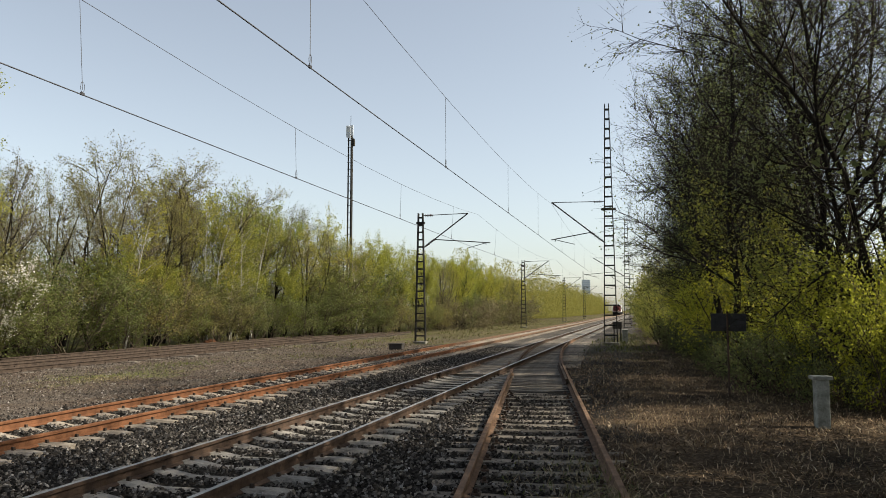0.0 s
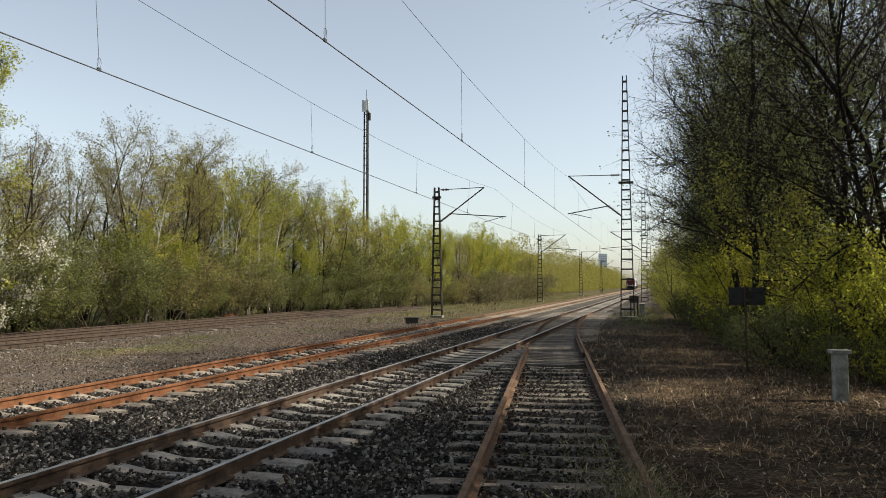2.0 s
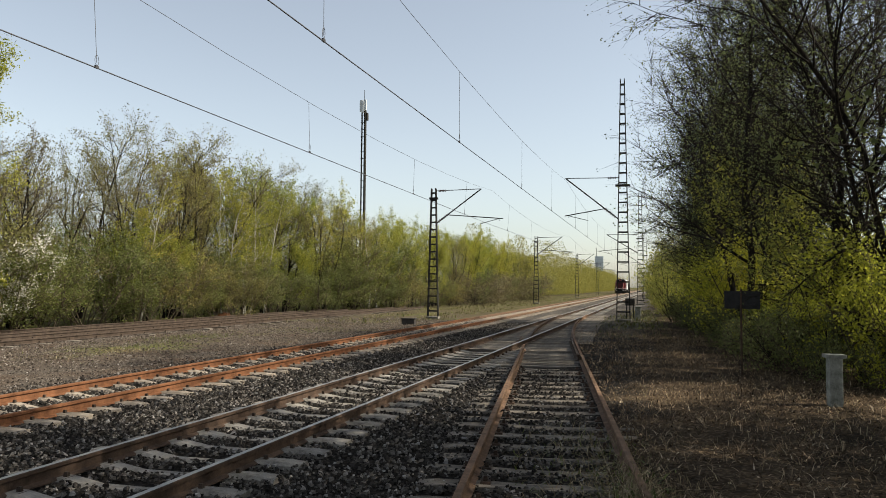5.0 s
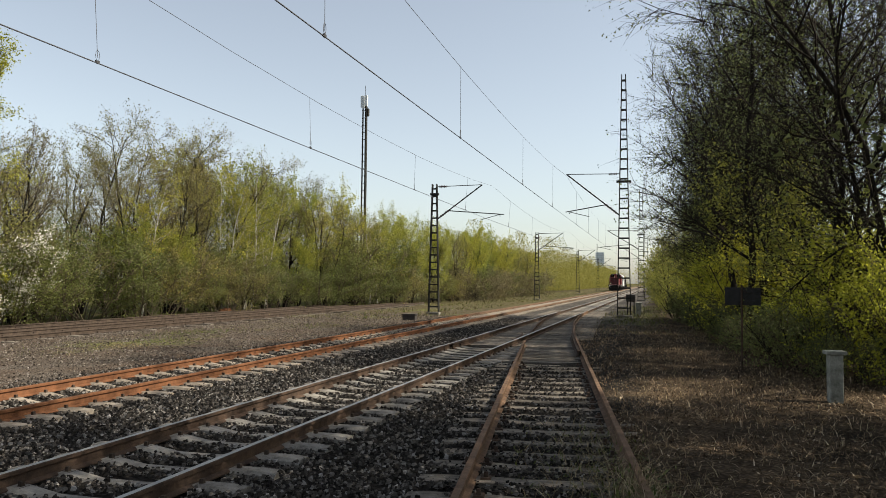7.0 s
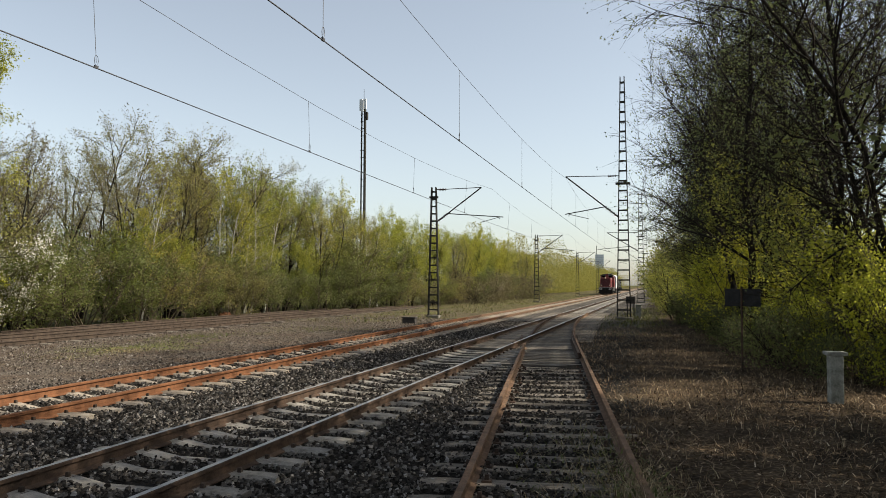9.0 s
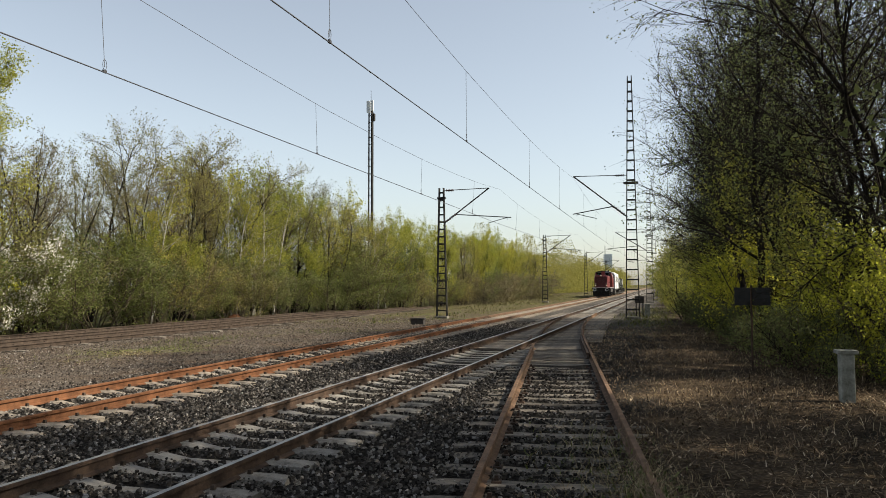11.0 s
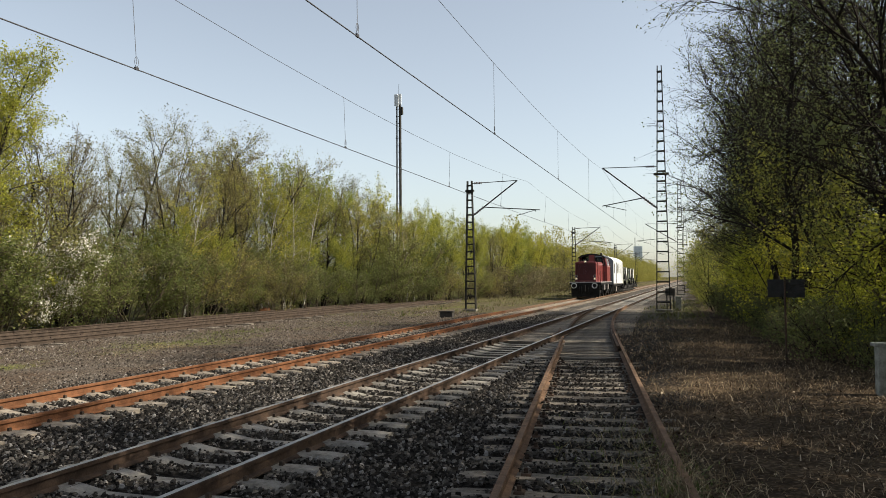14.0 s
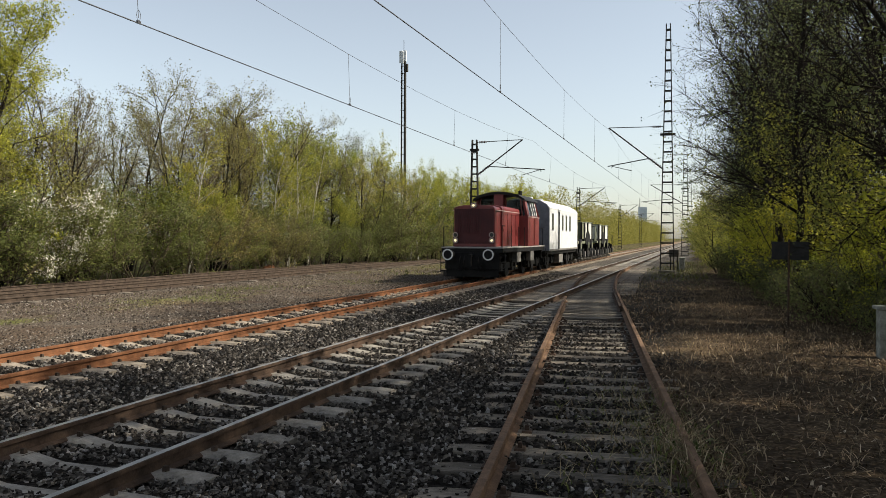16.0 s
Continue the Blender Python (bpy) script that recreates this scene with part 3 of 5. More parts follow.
# ---- plants ----
class Plant:
    """Collects tapered branches and leaves, and turns them into a trunk part and a crown part."""

    def __init__(self, seed):
        self.r = random.Random(seed)
        self.v, self.f, self.tips, self.tv, self.tf = [], [], [], [], []

    def limb(self, pts, r0, r1, n):
        base = len(self.v)
        for k, p in enumerate(pts):
            a, b = pts[max(0, k - 1)], pts[min(len(pts) - 1, k + 1)]
            d = (b - a).normalized()
            u = d.orthogonal().normalized()
            w = d.cross(u)
            r = r0 + (r1 - r0) * k / (len(pts) - 1)
            for i in range(n):
                t = 2 * math.pi * i / n
                q = p + (u * math.cos(t) + w * math.sin(t)) * r
                self.v.append((q.x, q.y, q.z))
        for k in range(len(pts) - 1):
            for i in range(n):
                j = (i + 1) % n
                self.f.append((base + k * n + i, base + k * n + j, base + (k + 1) * n + j, base + (k + 1) * n + i))

    def twig(self, a, b, r, tip=True):
        d = (b - a).normalized()
        u = d.orthogonal().normalized()
        w = d.cross(u)
        base = len(self.tv)
        for t in (0, 2.094, 4.189):
            q = a + (u * math.cos(t) + w * math.sin(t)) * r
            self.tv.append((q.x, q.y, q.z))
        self.tv.append((b.x, b.y, b.z))
        self.tf += [(base, base + 1, base + 3), (base + 1, base + 2, base + 3), (base + 2, base, base + 3)]
        if tip:
            self.tips.append((a, b))

    def path(self, p, d, length, n, wander, lift):
        pts, r = [p.copy()], self.r
        for _ in range(n):
            d = (d + Vector((r.gauss(0, wander), r.gauss(0, wander), r.gauss(0, wander) + lift))).normalized()
            p = p + d * (length / n)
            pts.append(p.copy())
        return pts

    def side(self, d, angle):
        r = self.r
        u = d.orthogonal().normalized()
        u.rotate(Matrix.Rotation(r.uniform(0, 2 * math.pi), 3, d))
        return (d * math.cos(angle) + u * math.sin(angle)).normalized()

    def grow(self, height, stems, lean, branches, subs, twigs, low=0.2, reach=0.36, lift=0.1, thick=0.012, twig_len=0.55, twig_r=0.006, wander=0.07):
        r = self.r
        for s in range(stems):
            a = 2 * math.pi * s / stems + r.uniform(-0.6, 0.6)
            ln = lean * r.uniform(0.4, 1.2) if stems > 1 else lean * 0.3
            d0 = Vector((math.cos(a) * ln, math.sin(a) * ln, 1)).normalized()
            h = height * r.uniform(0.75, 1.0) if s else height
            start = Vector((math.cos(a), math.sin(a), 0)) * (0.12 * stems ** 0.5 if stems > 1 else 0)
            main = self.path(start + Vector((0, 0, -0.1)), d0, h, 9, wander, 0.03)
            self.limb(main, h * thick, 0.012, 6)
            for k in range(branches):
                f = low + (0.98 - low) * (k + r.random()) / branches
                i = min(int(f * 9), 8)
                p = main[i].lerp(main[i + 1], f * 9 - i)
                d = self.side((main[i + 1] - main[i]).normalized(), r.uniform(0.6, 1.15))
                length = h * reach * (0.25 + 0.6 * math.sin(math.pi * min(1.0, f * 0.82 + 0.12))) * r.uniform(0.6, 1.2) + 0.25
                br = self.path(p, d, length, 4, 0.16, lift)
                self.limb(br, h * thick * 0.42 * (1.1 - f) + 0.008, 0.006, 3)
                for q in range(subs):
                    g = 0.2 + 0.8 * (q + r.random()) / subs
                    j = min(int(g * 4), 3)
                    p2 = br[j].lerp(br[j + 1], min(1, g * 4 - j))
                    d2 = self.side((br[j + 1] - br[j]).normalized(), r.uniform(0.4, 1.0))
                    d2 = (d2 + Vector((0, 0, lift * 2))).normalized()
                    l2 = length * 0.42 * r.uniform(0.5, 1.2) * (1.15 - g * 0.6) + 0.15
                    sub = self.path(p2, d2, l2, 2, 0.18, lift)
                    self.twig(sub[0], sub[2], 0.011, False)
                    for w in range(twigs):
                        e = (w + r.random()) / twigs
                        j2 = 0 if e < 0.5 else 1
                        p3 = sub[j2].lerp(sub[j2 + 1], e * 2 - j2)
                        d3 = self.side((sub[j2 + 1] - sub[j2]).normalized(), r.uniform(0.3, 0.9))
                        self.twig(p3, p3 + (d3 + Vector((0, 0, lift))) * twig_len * r.uniform(0.5, 1.2), twig_r)

    def leaves(self, per, size, drop=0.0, spread=0.12):
        r, vs, fs = self.r, [], []
        for a, b in self.tips:
            for _ in range(per):
                if r.random() < drop:
                    continue
                p = a.lerp(b, r.uniform(0.15, 1.05)) + Vector((r.gauss(0, spread), r.gauss(0, spread), r.gauss(0, spread)))
                u = Vector((r.gauss(0, 1), r.gauss(0, 1), r.gauss(0, 0.7))).normalized()
                w = u.orthogonal()
                w.rotate(Matrix.Rotation(r.uniform(0, 6.28), 3, u))
                s = size * r.uniform(0.55, 1.35)
                k = len(vs)
                for q in (p - u * s, p + u * s * 0.5 + w * s * 0.75, p + u * s * 0.7 - w * s * 0.7):
                    vs.append((q.x, q.y, q.z))
                fs.append((k, k + 1, k + 2))
        return vs, fs

    def build(self, name, m, label, category, bark, leaf, per, size, drop=0.0, twig_mat=None, second=None, group="", spread=0.12):
        t = thing(name, m, label, category, group)
        n = len(self.v)
        solid("trunk", self.v + self.tv, self.f + [tuple(i + n for i in f) for f in self.tf], [bark, twig_mat or TWIG], t, smooth=True, idx=[0] * len(self.f) + [1] * len(self.tf))
        vs, fs = self.leaves(per, size, drop, spread)
        solid("crown", vs, fs, leaf, t)
        if second:
            vs, fs = self.leaves(*second[1:])
            solid("blossom" if second[0] is BLOSSOM else "buds", vs, fs, second[0], t)
        return t


def interp(x, pts):
    for (a, p), (b, q) in zip(pts, pts[1:]):
        if x <= b:
            return p + (q - p) * max(0.0, (x - a) / (b - a))
    return pts[-1][1]


protos = {}


def proto(key, seed, name, label, category, bark, leaf, per, size, drop, group, spread=0.12, second=None, **kw):
    p = Plant(seed)
    p.grow(**kw)
    protos[key] = (p, name, label, category, bark, leaf, per, size, drop, group, spread, second, kw["height"])


placed = {}


def plant(key, x, y, height, turn, z=0.0, widen=1.0):
    """Put a plant of a kind at x, y; the first of its kind is built, the others are copies of it."""
    p, name, label, category, bark, leaf, per, size, drop, group, spread, second, h0 = protos[key]
    s = height / h0
    m = Matrix.LocRotScale((x, y, z), Euler((0, 0, turn)), (s * widen, s * widen, s))
    if key not in placed:
        # siding trees take the twig colour that carries backlight shade
        placed[key] = p.build(name, m, label, category, bark, leaf, per, size, drop, BACKLIT_TWIG if group == R else None, second, group, spread)
    else:
        o = copy_thing(placed[key], Matrix())
        o.matrix_basis = m


T, R = "trees along the line", "trees beside the siding"
proto("alder1", 1, "tree", "bushy deciduous tree with sparse olive young leaves", "tree", BARK, LEAF_OLIVE, 12, 0.037, 0.05, T, height=10, stems=4, lean=0.3, branches=13, subs=6, twigs=4, low=0.2)
proto("alder2", 2, "tree", "bushy deciduous tree with sparse olive young leaves", "tree", BARK, LEAF_OLIVE, 11, 0.037, 0.1, T, height=10, stems=3, lean=0.26, branches=16, subs=6, twigs=4, low=0.22)
proto("bare", 3, "tree", "many-stemmed tree with brown buds and hardly any leaves", "tree", BARK, LEAF_BUD, 4, 0.045, 0.2, T, height=10, stems=5, lean=0.32, branches=13, subs=6, twigs=4, low=0.3)
proto("willow", 4, "tree", "willow with fresh yellow-green leaves", "tree", BARK, LEAF_YELLOW, 11, 0.05, 0.0, T, height=8, stems=4, lean=0.32, branches=13, subs=6, twigs=4, low=0.12)
proto("willow_tall", 14, "tree", "tall willow with fresh yellow-green leaves", "tree", BARK, LEAF_YELLOW, 28, 0.04, 0.0, T, height=11.3, stems=4, lean=0.25, branches=15, subs=7, twigs=4, low=0.12)
proto("birch", 5, "birch", "slender birch with a pale trunk and light green leaves", "tree", BIRCH, LEAF_YELLOW, 7, 0.05, 0.1, T, height=11, stems=2, lean=0.1, branches=20, subs=6, twigs=4, low=0.3, reach=0.24, lift=0.02, thick=0.008)
S = "shrubs along the line"
proto("shrub1", 6, "shrub", "dense green shrub at the edge of the gravel", "shrub", TWIG, LEAF_GREEN, 13, 0.034, 0.0, S, height=3, stems=6, lean=0.7, branches=6, subs=5, twigs=3, low=0.08, reach=0.42, thick=0.008, twig_len=0.34)
proto("shrub2", 7, "shrub", "brownish shrub with sparse young leaves", "shrub", TWIG, LEAF_OLIVE, 12, 0.032, 0.0, S, height=3, stems=6, lean=0.75, branches=6, subs=5, twigs=3, low=0.08, reach=0.42, thick=0.008, twig_len=0.36)
proto("bramble", 8, "shrub", "dry brown bramble thicket with few leaves", "shrub", TWIG, LEAF_BUD, 7, 0.032, 0.0, S, height=2, stems=9, lean=1.1, branches=5, subs=4, twigs=4, low=0.05, reach=0.5, thick=0.007, twig_len=0.35, lift=0.0)
proto("blossom", 9, "blossoming_shrub", "shrub with white blossom and green leaves", "shrub", TWIG, LEAF_GREEN, 6, 0.05, 0.0, S, 0.1, (BLOSSOM, 10, 0.04, 0.0, 0.07), height=4, stems=6, lean=0.5, branches=8, subs=5, twigs=4, low=0.1, reach=0.4, thick=0.01, twig_len=0.35)

TOPS = [(15, 9.2), (26, 9.2), (29, 8.2), (34, 7.8), (36, 10.4), (44, 11.0), (47, 9.8), (56, 10.4), (62, 9.2), (88, 10.4), (140, 10), (240, 10), (400, 10)]
EDGE = [(15, -24.3), (46, -24.2), (58, -21.5), (68, -18.3), (120, -17.6), (400, -17)]
prng = random.Random(21)


def left_wood():
    y = 24.0
    while y < 120:
        h = interp(y, TOPS)
        kinds = ["alder1", "alder2", "alder2", "bare", "birch", "alder1"] if y < 50 else ["willow", "alder1", "willow", "willow", "birch"]
        xe = interp(y, EDGE) - 2.8
        plant(prng.choice(kinds), xe + prng.uniform(-1.2, 1.2), y + prng.uniform(-0.6, 0.6), h * xe / -27 * prng.uniform(0.85, 1.0), prng.uniform(0, 6.28))
        y += 2.6 if y < 70 else 3.6
    y = 19.0
    while y < 75:
        h = interp(y, TOPS)
        plant(prng.choice(["alder2", "bare", "willow" if y > 45 else "alder1"]), interp(y, EDGE) - 6.8 + prng.uniform(-1.2, 1.2), y, h * (interp(y, EDGE) - 6.8) / -31 * prng.uniform(0.9, 1.12), prng.uniform(0, 6.28))
        y += 5.5
    plant("willow_tall", -27.2, 21.8, 10.8, 0.8)
    plant("willow_tall", -28.6, 19.6, 11.4, 2.8)
    plant("willow_tall", -25.9, 22.4, 10.2, 4.4)
    for x, y, h in ((-25.4, 41.5, 8.5), (-25.0, 43.2, 7.5), (-25.6, 44.6, 9), (-25.2, 46.0, 8), (-25.3, 33.5, 7)):
        plant("birch", x, y, h, y)
    y = 19.0
    while y < 118:
        x = interp(y, EDGE)
        plant(prng.choice(["shrub1", "shrub1", "shrub2", "shrub1"] if y < 60 else ["shrub1", "shrub2", "shrub2", "bramble"]), x + prng.uniform(-0.5, 0.5), y, prng.uniform(2.2, 3.8), prng.uniform(0, 6.28), widen=1.2)
        if y > 66:
            y += 3.8
            continue
        plant(prng.choice(["shrub1", "shrub2", "willow"]), x - 1.6 + prng.uniform(-0.5, 0.5), y + 0.8, prng.uniform(3.4, 5.5), prng.uniform(0, 6.28))
        y += 2.5 if y < 70 else 3.8
    plant("blossom", -23.9, 23.6, 3.6, 0.3)


left_wood()


# far woods on both sides of the line, past where single trees can be told apart
def far_wood(name, spots, label, leaf, seed):
    r = random.Random(seed)
    vs, fs = [], []
    for x, y, h, w in spots:
        for _ in range(800):
            a, u = r.uniform(0, 6.283), r.random() ** 0.6
            z = h * r.uniform(0.05, 1.0)
            env = w * (0.55 + 0.6 * math.sin(math.pi * min(1, z / h * 0.9 + 0.1)))
            p = Vector((x + env * u * math.cos(a), y + env * u * math.sin(a), z))
            s = r.uniform(0.07, 0.16)
            n = Vector((r.gauss(0, 1), r.gauss(0, 1), r.gauss(0, 1))).normalized()
            t = n.orthogonal().normalized()
            b = n.cross(t)
            k = len(vs)
            for c, d in ((-1, 0), (0.6, -0.8), (0.6, 0.8)):
                q = p + t * s * c + b * s * d
                vs.append((q.x, q.y, q.z))
            fs.append((k, k + 1, k + 2))
    ob = solid(name, vs, fs, leaf)
    tagged(ob, label, "woods", kind="stuff")


wr = random.Random(8)
far_wood("far_woods", [(-20 + wr.uniform(-5, 2.2), y + wr.uniform(-1.5, 1.5), wr.uniform(5.5, 10.2) * (1.05 if y < 150 else 0.95), wr.uniform(1.6, 2.8)) for y in range(104, 420, 3) for _ in range(2)], "distant yellow-green spring woods along the line", LEAF_WOODS, 31)
far_wood("far_woods", [(4 + wr.uniform(-3, 5), y + wr.uniform(-1.5, 1.5), wr.uniform(5, 10), wr.uniform(1.8, 2.8)) for y in range(75, 420, 4) for _ in range(2)], "distant hazy woods beside the line", LEAF_OLIVE, 32)
far_wood("far_woods", [(wr.uniform(-40, 40), 430 + wr.uniform(-5, 10), wr.uniform(6, 11), wr.uniform(3, 5)) for _ in range(60)], "distant hazy woods closing the line", LEAF_OLIVE, 33)

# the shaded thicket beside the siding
proto("big1", 41, "tree", "large dark tree with dense twigs and small new leaves, toned for shade", "tree", BARK, LEAF_SHADE, 3, 0.03, 0.0, R, 0.09, height=12, stems=5, lean=0.24, branches=20, subs=9, twigs=7, low=0.2, reach=0.3, lift=0.05, wander=0.13, thick=0.0085, twig_len=0.75, twig_r=0.0065)
proto("big2", 42, "tree", "large dark tree with dense twigs and small new leaves, toned for shade", "tree", BARK, LEAF_SHADE, 3, 0.03, 0.0, R, 0.09, height=12, stems=4, lean=0.22, branches=24, subs=9, twigs=7, low=0.2, reach=0.32, lift=0.04, wander=0.13, thick=0.0085, twig_len=0.75, twig_r=0.0065)
proto("leaning", 47, "tree", "dark many-stemmed tree leaning out towards the siding, toned for shade", "tree", BARK, LEAF_SHADE, 1, 0.028, 0.2, R, 0.08, height=11, stems=5, lean=0.34, branches=20, subs=9, twigs=7, low=0.22, reach=0.3, lift=0.04, wander=0.15, thick=0.0095, twig_len=0.6, twig_r=0.006)
proto("shade", 45, "tree", "tall leafy tree that shades the siding", "tree", BARK, LEAF_SHADE, 14, 0.05, 0.0, R, 0.2, height=12, stems=4, lean=0.28, branches=15, subs=6, twigs=4, low=0.15, reach=0.34)
U = "undergrowth beside the siding"
proto("under1", 43, "shrub", "shrub with fresh yellow-green leaves in the thicket", "shrub", TWIG, LEAF_FRESH, 8, 0.036, 0.0, U, 0.1, height=3.2, stems=7, lean=0.6, branches=7, subs=5, twigs=4, low=0.1, reach=0.42, thick=0.006, twig_len=0.3, twig_r=0.003)
proto("under2", 44, "shrub", "dark bare undergrowth at the foot of the trees, its leaves toned for shade", "shrub", BARK, LEAF_SHADE, 5, 0.035, 0.0, U, 0.1, height=2, stems=9, lean=0.9, branches=6, subs=5, twigs=4, low=0.05, reach=0.45, thick=0.006, twig_len=0.3, twig_r=0.003)

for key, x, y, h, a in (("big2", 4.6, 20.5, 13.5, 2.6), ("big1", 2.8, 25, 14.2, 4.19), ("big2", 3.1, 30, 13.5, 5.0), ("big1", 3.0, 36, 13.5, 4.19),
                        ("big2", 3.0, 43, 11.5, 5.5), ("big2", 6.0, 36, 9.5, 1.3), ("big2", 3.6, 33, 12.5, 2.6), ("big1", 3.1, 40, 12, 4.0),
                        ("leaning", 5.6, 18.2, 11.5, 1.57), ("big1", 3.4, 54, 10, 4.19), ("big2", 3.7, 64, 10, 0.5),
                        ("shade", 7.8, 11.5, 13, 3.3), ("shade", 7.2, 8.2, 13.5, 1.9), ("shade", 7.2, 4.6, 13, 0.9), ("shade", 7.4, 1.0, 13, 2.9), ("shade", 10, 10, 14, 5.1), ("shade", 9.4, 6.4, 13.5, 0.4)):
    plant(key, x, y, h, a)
proto("mid", 46, "shrub", "tall olive-green shrub under the large trees", "shrub", BARK, LEAF_MID, 8, 0.045, 0.0, U, 0.12, height=6, stems=6, lean=0.5, branches=10, subs=5, twigs=4, low=0.1, reach=0.34, wander=0.12, twig_len=0.4, twig_r=0.004)
ur = random.Random(77)
for i in range(15):
    y = 15.6 + i * 2.0
    x = 3.6 - 0.055 * (y - 14)
    plant("under1", x + 0.6 + ur.uniform(-0.5, 0.7), y, ur.choice((1.4, 1.9, 2.4, 3.0)), ur.uniform(0, 6.28), widen=ur.uniform(0.8, 1.2))
    plant("under2", x - 0.2 + ur.uniform(-0.4, 0.3), y + 0.9, ur.uniform(0.7, 1.7), ur.uniform(0, 6.28))
    plant(("under1", "mid", "under1")[i % 3], x + 2.2 + ur.uniform(-0.6, 0.6), y + 0.5, ur.uniform(2.4, 3.6), ur.uniform(0, 6.28))
    if i % 3 == 0:
        plant("mid", x + 1.0 + ur.uniform(-0.4, 0.8), y + 1.1, ur.uniform(4.2, 6.2), ur.uniform(0, 6.28))


for i in range(8):
    y = 45 + i * 4.2
    plant("mid", 1.5 + ur.uniform(-0.5, 0.4), y, ur.uniform(3.0, 5.0), ur.uniform(0, 6.28), widen=1.2)


# ---- trackside things ----
DARK_PAINT = worn("dull_black_paint", (0.012, 0.012, 0.012), (0.03, 0.028, 0.026), 6, 0.7, relief=0.1)
POST_PAINT = worn("flaking_pale_paint", (0.10, 0.10, 0.08), (0.32, 0.32, 0.28), 7, 0.85, relief=0.4)
GREY_PLASTIC = worn("grey_box_paint", (0.022, 0.019, 0.016), (0.055, 0.047, 0.04), 6, 0.7)


def trackside():
    s = thing("track_sign", pose(1.8, 17.6, 0, 0, 0, -8), "small dark rectangular board on a thin post, seen from its back", "sign")
    bm = bmesh.new()
    box(bm, -0.36, 0.36, -0.012, 0.012, 1.5, 1.88, 0.004)
    part("board", bm, DARK_PAINT, s)
    bm = bmesh.new()
    bar(bm, (-0.02, -0.035, -0.1), (-0.02, -0.035, 1.93), 0.022, 8)
    part("post", bm, BROWN_RUST, s, "rusty brown steel post")
    for z in (1.58, 1.8):
        bm = bmesh.new()
        box(bm, -0.3, 0.3, -0.03, -0.012, z - 0.02, z + 0.02)
        part("bracket", bm, DARK_PAINT, s)
    p = thing("concrete_post", pose(2.75, 13.5, 0, 0, 0, 6), "short weathered pale concrete post with a cap", "post")
    bm = bmesh.new()
    box(bm, -0.1, 0.1, -0.1, 0.1, -0.1, 0.84, 0.015)
    part("shaft", bm, POST_PAINT, p)
    bm = bmesh.new()
    box(bm, -0.15, 0.15, -0.13, 0.13, 0.84, 0.9, 0.012)
    part("cap", bm, POST_PAINT, p)
    b = thing("junction_box", pose(-11.9, 36.5, 0, 0, 0, 5), "low dark trackside junction box with a lid", "junction box")
    bm = bmesh.new()
    box(bm, -0.32, 0.32, -0.25, 0.25, -0.05, 0.26, 0.02)
    part("body", bm, GREY_PLASTIC, b)
    bm = bmesh.new()
    box(bm, -0.36, 0.36, -0.29, 0.29, 0.26, 0.33, 0.02)
    part("lid", bm, GREY_PLASTIC, b)


trackside()


def cabinet():
    c = thing("trackside_cabinet", pose(-1.5, 48.3, 0), "small dark steel cabinet beside the tall mast", "cabinet")
    bm = bmesh.new()
    for x in (-0.2, 0.2):
        box(bm, x - 0.03, x + 0.03, -0.05, 0.05, -0.1, 0.84)
    part("stand", bm, MAST, c)
    bm = bmesh.new()
    box(bm, -0.28, 0.28, -0.17, 0.17, 0.82, 1.26, 0.03)
    part("body", bm, GREY_PLASTIC, c)
    bm = bmesh.new()
    box(bm, -0.24, 0.24, -0.185, -0.17, 0.86, 1.22, 0.005)
    d = part("door", bm, GREY_PLASTIC, c)
    bm = bmesh.new()
    box(bm, 0.15, 0.19, -0.2, -0.185, 1.0, 1.1)
    part("handle", bm, MAST, d)
    k = thing("concrete_block", pose(-1.02, 47.6, 0, 0, 0, 4), "pale weathered concrete block at the foot of the mast", "block")
    bm = bmesh.new()
    box(bm, -0.15, 0.15, -0.3, 0.3, -0.1, 0.72, 0.03)
    part("body", bm, POST_PAINT, k)
    bm = bmesh.new()
    box(bm, -0.18, 0.18, -0.33, 0.33, 0.72, 0.8, 0.02)
    part("cap", bm, POST_PAINT, k)
    p = thing("scrap_heap", pose(-24.2, 39.6, 0, 0, 0, 20), "small rust-red heap of scrap at the old track", "scrap")
    bm = bmesh.new()
    bmesh.ops.create_icosphere(bm, subdivisions=3, radius=1, matrix=Matrix.Diagonal((0.42, 0.3, 0.3, 1)))
    for v in bm.verts:
        v.co *= 1 + 0.35 * noise.noise(v.co * 5)
    part("mound", bm, RUST, p)


cabinet()


def tower():
    GLASS = plain("hazy_blue_facade", (0.36, 0.42, 0.47), 0.6)
    t = thing("office_tower", pose(-160, 2300, 0, 0, 0, 12), "distant blue-grey office tower with an aerial", "tower")
    bm = bmesh.new()
    box(bm, -11, 11, -11, 11, 0, 92)
    part("wall", bm, GLASS, t)
    for k in range(14):
        bm = bmesh.new()
        box(bm, -11.3, 11.3, -11.3, 11.3, 8 + k * 6, 9.2 + k * 6)
        part("floor_band", bm, ANTENNA, t)
    bm = bmesh.new()
    bar(bm, (-8, 0, 92), (-8, 0, 118), 0.9)
    part("aerial", bm, MAST, t)


tower()

